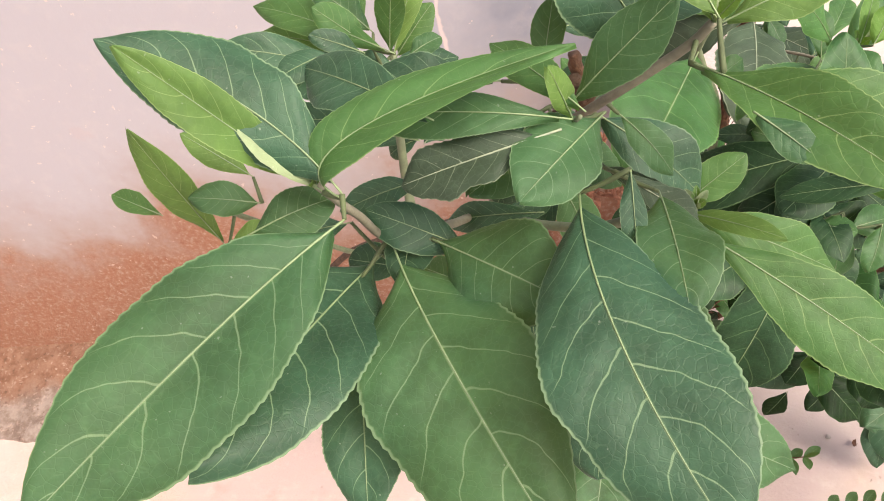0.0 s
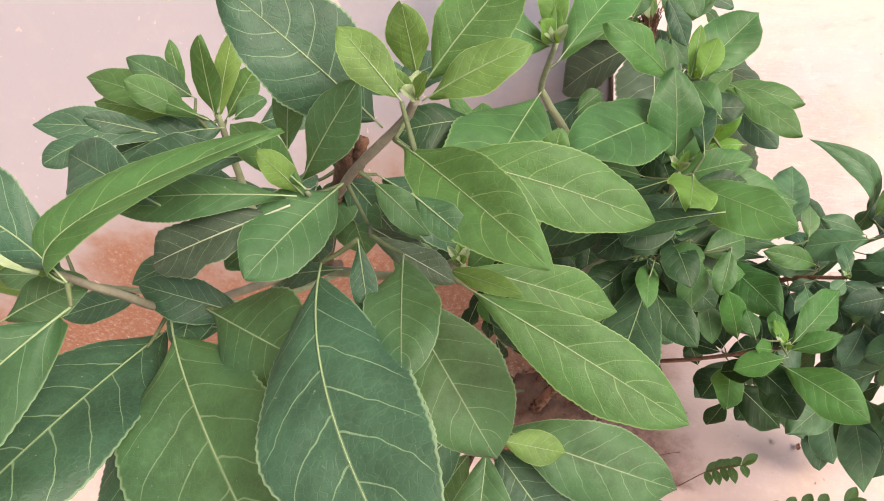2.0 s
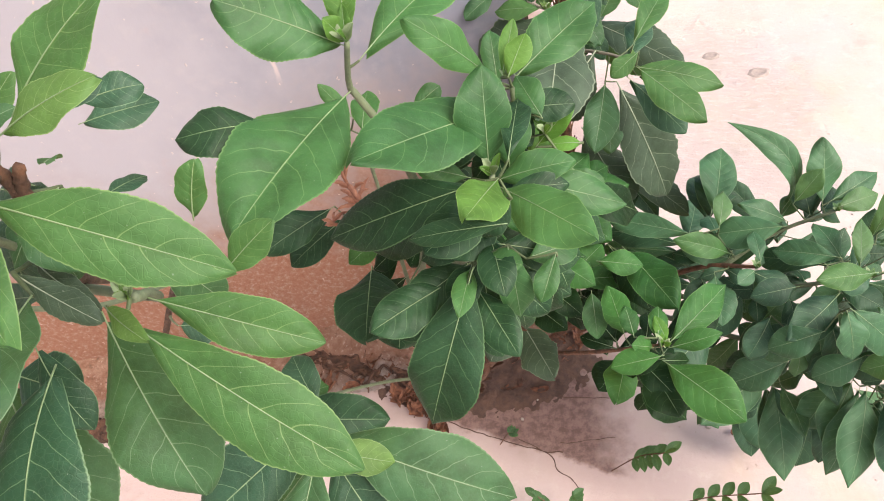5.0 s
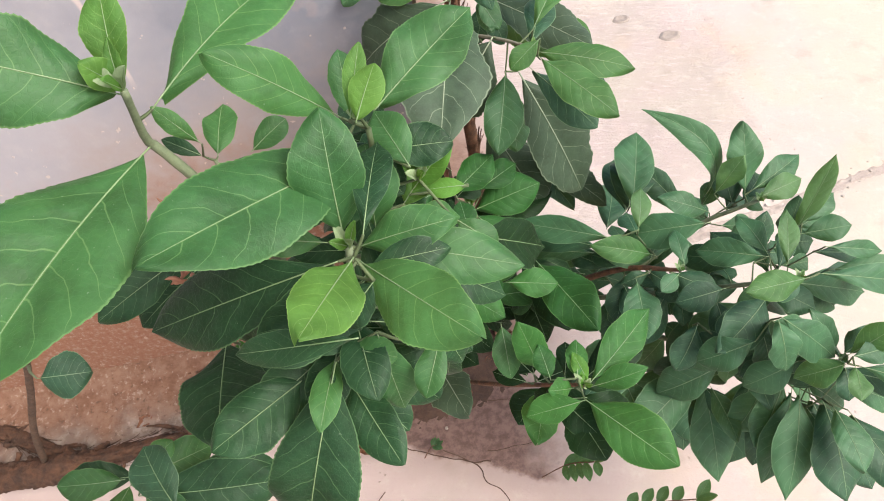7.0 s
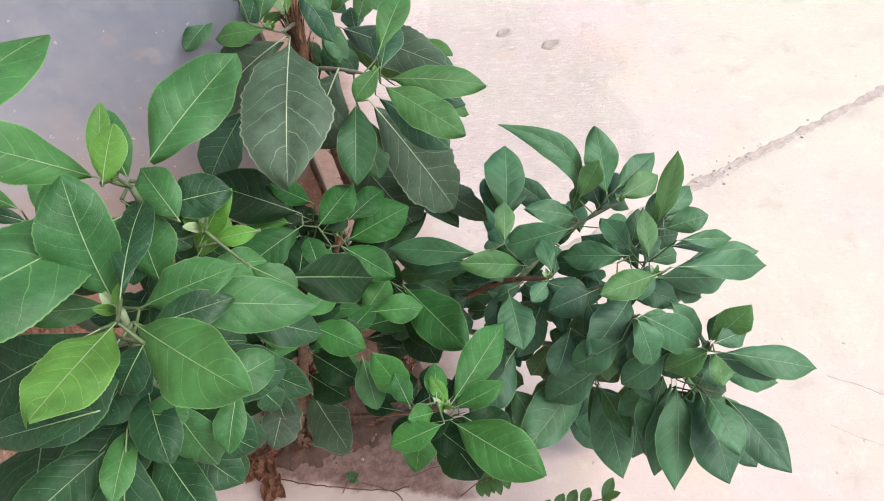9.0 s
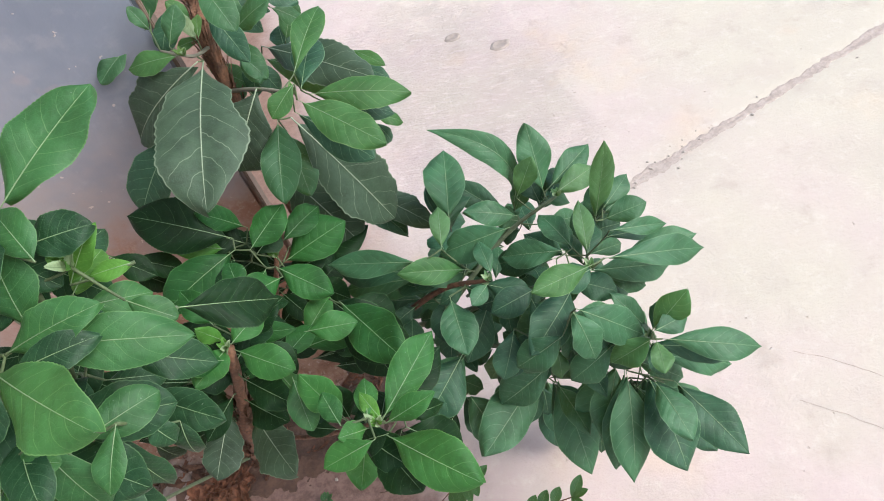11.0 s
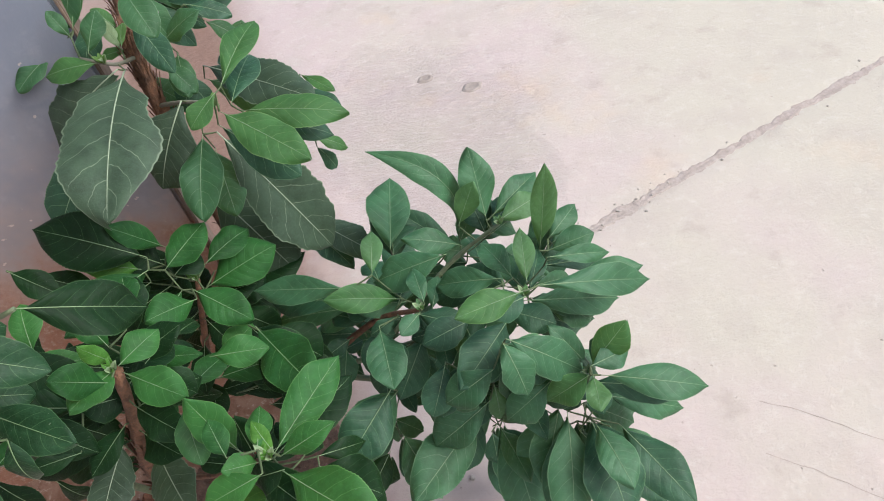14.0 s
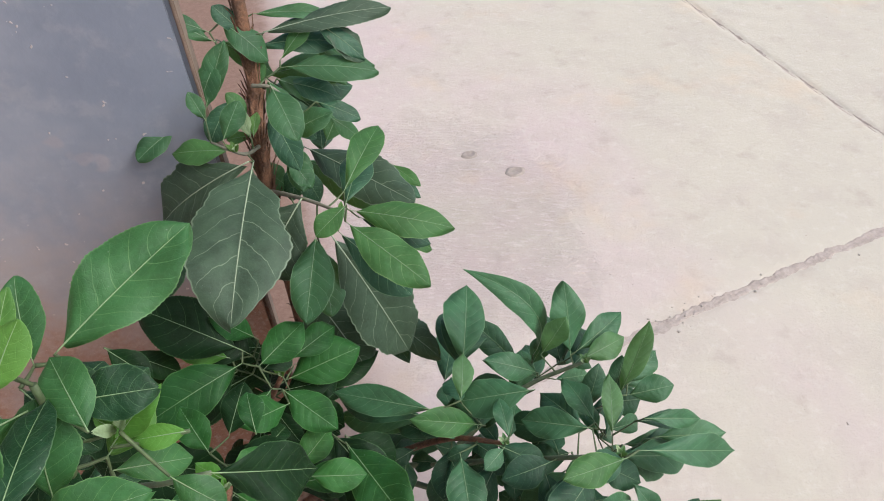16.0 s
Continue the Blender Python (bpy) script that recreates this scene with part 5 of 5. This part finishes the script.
for k in range(16):
    litter(-0.16 + RNG.uniform(-0.16, 0.16), 1.09 + RNG.uniform(-0.06, 0.06), RNG.uniform(0.05, 0.09), 600 + k)
for k in range(34):
    litter(0.075 + RNG.gauss(0, 0.026), 0.985 + RNG.gauss(0, 0.05), RNG.uniform(0.045, 0.095), 800 + k)
for k in range(6):
    litter(-0.3 + RNG.uniform(-0.2, 0.25), 1.1 + RNG.uniform(-0.05, 0.04), RNG.uniform(0.03, 0.05), 300 + k)


def dry_stalk(points, seed):
    """A dead flower stalk with withered bracts."""
    e = tagged(new("dry_stalk"), "withered reddish-brown flower stalk with curled bracts", "dry stalk", "dead stalks in the shrub")
    line = spline(points, 8)
    v, f = tube_mesh(line, [0.0022] * len(line), 6, 0.2, seed)
    raw("stem", v, f, STALK, e)
    rng = random.Random(seed)
    for k in range(13):
        c = line[int(len(line) * (0.25 + 0.055 * k))]
        d = Vector((rng.uniform(-1, 1), rng.uniform(-1, 1), rng.uniform(-0.2, 1))).normalized() * rng.uniform(0.018, 0.038)
        w, h = spline([c, c + d * 0.6 + Vector((0, 0, 0.004)), c + d], 4), rng.uniform(0.002, 0.0042)
        v, f = tube_mesh(w, [h * (1 - 0.7 * abs(2 * i / (len(w) - 1) - 0.8)) for i in range(len(w))], 6, 0.3, seed + k)
        raw("bract", v, f, STALK, e)


dry_stalk([(0.24, 0.70, 0.93), (0.20, 0.68, 0.98), (0.187, 0.665, 1.03), (0.18, 0.67, 1.08)], 3)
dry_stalk([(0.24, 0.70, 0.93), (0.205, 0.665, 0.97), (0.195, 0.645, 1.01), (0.20, 0.64, 1.05)], 4)
fallen = spline([(0.133, 0.71, 0.006), (0.140, 0.738, 0.012), (0.158, 0.762, 0.005)], 6)
v, f = tube_mesh(fallen, [0.0018 * (1 - 0.5 * i / (len(fallen) - 1)) for i in range(len(fallen))], 6, 0.2, 9)
tagged(raw("fallen_twig", v, f, OLD_BARK), "thin curved dark twig fallen on the concrete", "twig")
dry_stalk([(0.21, 0.68, 0.97), (0.17, 0.66, 0.985), (0.145, 0.65, 1.0)], 5)


def pebble(x, y, r, seed):
    bm = bmesh.new()
    bmesh.ops.create_icosphere(bm, subdivisions=2, radius=r)
    for v in bm.verts:
        v.co *= 1 + 0.3 * noise.noise(v.co / r * 1.3 + Vector((seed, 0, 0)))
        v.co = Vector((x + v.co.x, y + v.co.y, 0.35 * r + v.co.z * 0.7))
    return tagged(part("pebble", bm, PEBBLE), "small pale stone lying on the concrete", "pebble", "pebbles on the slab")


for k, (x, y, r) in enumerate(((0.316, 0.882, 0.004), (0.425, 0.967, 0.0045), (0.745, 0.805, 0.006), (0.194, 0.735, 0.004), (0.36, 0.93, 0.003), (0.28, 0.95, 0.003))):
    pebble(x, y, r, k)


# ---- small weeds in the cracks ----
def weed(a, low, b, high, pairs, leaf_len, seed):
    """A low sprig with paired oval leaflets."""
    rng = random.Random(seed)
    e = tagged(new("weed"), "small upright weed with paired oval leaflets", "weed", "weeds on the slab")
    p, q = Vector((*a, low)), Vector((*b, high))
    line = spline([p, p.lerp(q, 0.5) + Vector((0.004, 0.006, 0.014)), q], 8)
    v, f = tube_mesh(line, [0.0012] * len(line), 5)
    raw("stem", v, f, BARK, e)
    d = (q - p).normalized()
    s = d.cross(Vector((0, 0, 1))).normalized()
    for i in range(pairs):
        c = line[int((0.35 + 0.65 * (i + 1) / pairs) * (len(line) - 1))]
        for side in (-1, 1):
            flat_ = Vector((d.x, d.y, 0)).normalized()
            tip = c + (s * side * 0.85 + flat_ * 0.5 + Vector((0, 0, rng.uniform(-0.05, 0.25)))).normalized() * leaf_len * rng.uniform(0.75, 1.0)
            small_leaf(e, c, tip, leaf_len * 0.48)
    small_leaf(e, q, q + d * leaf_len, leaf_len * 0.5)


def small_leaf(plant, b, t, width):
    d = t - b
    n = Vector((0, -0.2, 1)).normalized()
    s = d.normalized().cross(n)
    verts, uv, faces = [], [], []
    for i in range(9):
        v = i / 8
        h = width / 2 * (max(0, sin(pi * min(1, 0.06 + 0.93 * v))) ** 0.8)
        for x in (-1, -0.5, 0, 0.5, 1):
            verts.append(tuple(b + d * v + s * x * h + n * (abs(x) * h * 0.25 + 0.1 * d.length * 4 * v * (1 - v))))
            uv.append((x * 0.5 + 0.5, v))
    for i in range(8):
        for k in range(4):
            a = i * 5 + k
            faces.append((a, a + 1, a + 6, a + 5))
    return raw("leaflet", verts, faces, LEAF["g"], plant, "", uv)


weed((0.505, 0.725), 0.0, (0.603, 0.662), 0.205, 5, 0.042, 1)
weed((0.38, 0.61), 0.0, (0.335, 0.595), 0.22, 6, 0.034, 2)
weed((0.385, 0.61), 0.0, (0.375, 0.565), 0.20, 6, 0.034, 3)
weed((0.39, 0.61), 0.0, (0.405, 0.60), 0.19, 5, 0.032, 6)
weed((0.56, 0.62), 0.0, (0.755, 0.553), 0.225, 5, 0.044, 4)
weed((0.255, 0.822), 0.0, (0.292, 0.832), 0.03, 3, 0.02, 5)


# ---- cracks and joints of the slab ----
def crack(points, width, material, name, label, rise=0.0025):
    line = spline([(x, y, 0.0) for x, y in points], 10)
    verts, faces = [], []
    for i, p in enumerate(line):
        d = (line[min(i + 1, len(line) - 1)] - line[max(i - 1, 0)]).normalized()
        s = Vector((d.y, -d.x, 0))
        wig = 3.5 * width * noise.noise((p.x * 40, p.y * 40, 7))
        w = width * (0.7 + 0.6 * abs(noise.noise((p.x * 25, p.y * 25, 1))))
        z = floor_height(p.x, p.y)
        verts += [tuple(p + s * (wig - w) + Vector((0, 0, z + 0.0005))), tuple(p + s * wig + Vector((0, 0, z + rise))), tuple(p + s * (wig + w) + Vector((0, 0, z + 0.0005)))]
    for i in range(len(line) - 1):
        a = 3 * i
        faces += [(a, a + 1, a + 4, a + 3), (a + 1, a + 2, a + 5, a + 4)]
    return tagged(raw(name, verts, faces, material), label, "crack", kind="structure")


DIRT = "dark dirt packed into a crack of the slab"
crack([(0.40, 0.935), (0.431, 0.929), (0.50, 0.918), (0.575, 0.908)], 0.0010, SOIL, "trim", DIRT)
crack([(0.40, 0.81), (0.435, 0.806), (0.53, 0.808)], 0.0008, SOIL, "trim", DIRT)
crack([(0.30, 0.83), (0.345, 0.80), (0.372, 0.782), (0.385, 0.741), (0.419, 0.708), (0.43, 0.64), (0.47, 0.5)], 0.0013, SOIL, "trim", DIRT)
crack([(0.117, 0.909), (0.18, 0.871), (0.254, 0.835), (0.327, 0.803), (0.402, 0.782)], 0.0016, SOIL, "trim", DIRT)


def joint(p, d, lo, hi, width, ragged, label):
    """Broken mortar filling: an uneven ridge with ragged sides and a dark slit along one side."""
    s = Vector((d.y, -d.x, 0))
    verts, faces, n, m = [], [], 620, 7
    for i in range(n + 1):
        c = p + d * (lo + (hi - lo) * i / n)
        for k in range(m + 1):
            u = 2 * k / m - 1
            edge = 1 + ragged * noise.noise((c.x * 11, c.y * 11, 1 if u > 0 else 4)) + 0.6 * ragged * noise.noise((c.x * 45, c.y * 45, 1 if u > 0 else 4))
            q = c + s * u * width * max(0.2, edge)
            z = 0.0022 * noise.noise((q.x * 75, q.y * 75, 0)) + 0.0012 * noise.noise((q.x * 200, q.y * 200, 2)) - (0.004 if abs(u) > 0.9 else 0) + 0.0022 + floor_height(q.x, q.y)
            verts.append((q.x, q.y, z - (0.0015 if 0.55 < u < 0.9 else 0)))
    for i in range(n):
        for k in range(m):
            a = i * (m + 1) + k
            faces.append((a, a + 1, a + m + 2, a + m + 1))
    return tagged(raw("trim", verts, faces, MORTAR), label, "joint", kind="structure")


joint(JOINT_A[0], DIR_A, -0.3, 3.6, 0.018, 0.8, "crumbling pinkish mortar joint between concrete slabs")
joint(JOINT_B[0], DIR_B, -2.0, 1.45, 0.009, 0.5, "narrow dark joint between concrete slabs")
for k in range(5):
    at = JOINT_A[0] + DIR_A * RNG.uniform(-0.1, 1.6) + Vector((RNG.gauss(0, 0.02), RNG.gauss(0, 0.025), 0))
    pebble(at.x, at.y, RNG.uniform(0.002, 0.005), 50 + k)


for k in range(26):
    at = JOINT_A[0] + DIR_A * abs(RNG.gauss(0.1, 0.22)) + Vector((RNG.gauss(0, 0.03), RNG.gauss(0.012, 0.022), 0))
    pebble(at.x, at.y, RNG.uniform(0.0015, 0.0042), 80 + k)

HAIR = "fine grey hairline crack in the slab"
crack([(1.36, 0.70), (1.419, 0.645), (1.51, 0.53), (1.60, 0.42)], 0.0009, MORTAR, "trim", HAIR, 0.0008)
crack([(1.30, 0.60), (1.362, 0.529), (1.428, 0.442), (1.50, 0.36)], 0.0009, MORTAR, "trim", HAIR, 0.0008)


def pit(x, y, r, seed):
    """A shallow burst bubble in the slab: a low uneven rim round a sunken middle."""
    verts, faces, n = [(x, y, 0.0012)], [], 22
    for j, (f, z) in enumerate(((0.45, 0.0015), (0.75, 0.003), (0.95, 0.005), (1.2, 0.003), (1.6, -0.003))):
        for k in range(n):
            a = 2 * pi * k / n
            w = r * f * (1 + 0.22 * noise.noise((cos(a) * 1.5, sin(a) * 1.5, seed)))
            verts.append((x + w * cos(a), y + 0.75 * w * sin(a), z + floor_height(x, y)))
    for k in range(n):
        faces.append((0, 1 + k, 1 + (k + 1) % n))
        for j in range(4):
            a, b = 1 + j * n + k, 1 + j * n + (k + 1) % n
            faces.append((a, a + n, b + n, b))
    tagged(raw("trim", verts, faces, PITTED), "shallow round pit burst in the concrete", "pit", kind="structure")


pit(1.147, 2.228, 0.022, 1)
pit(1.268, 2.085, 0.026, 2)
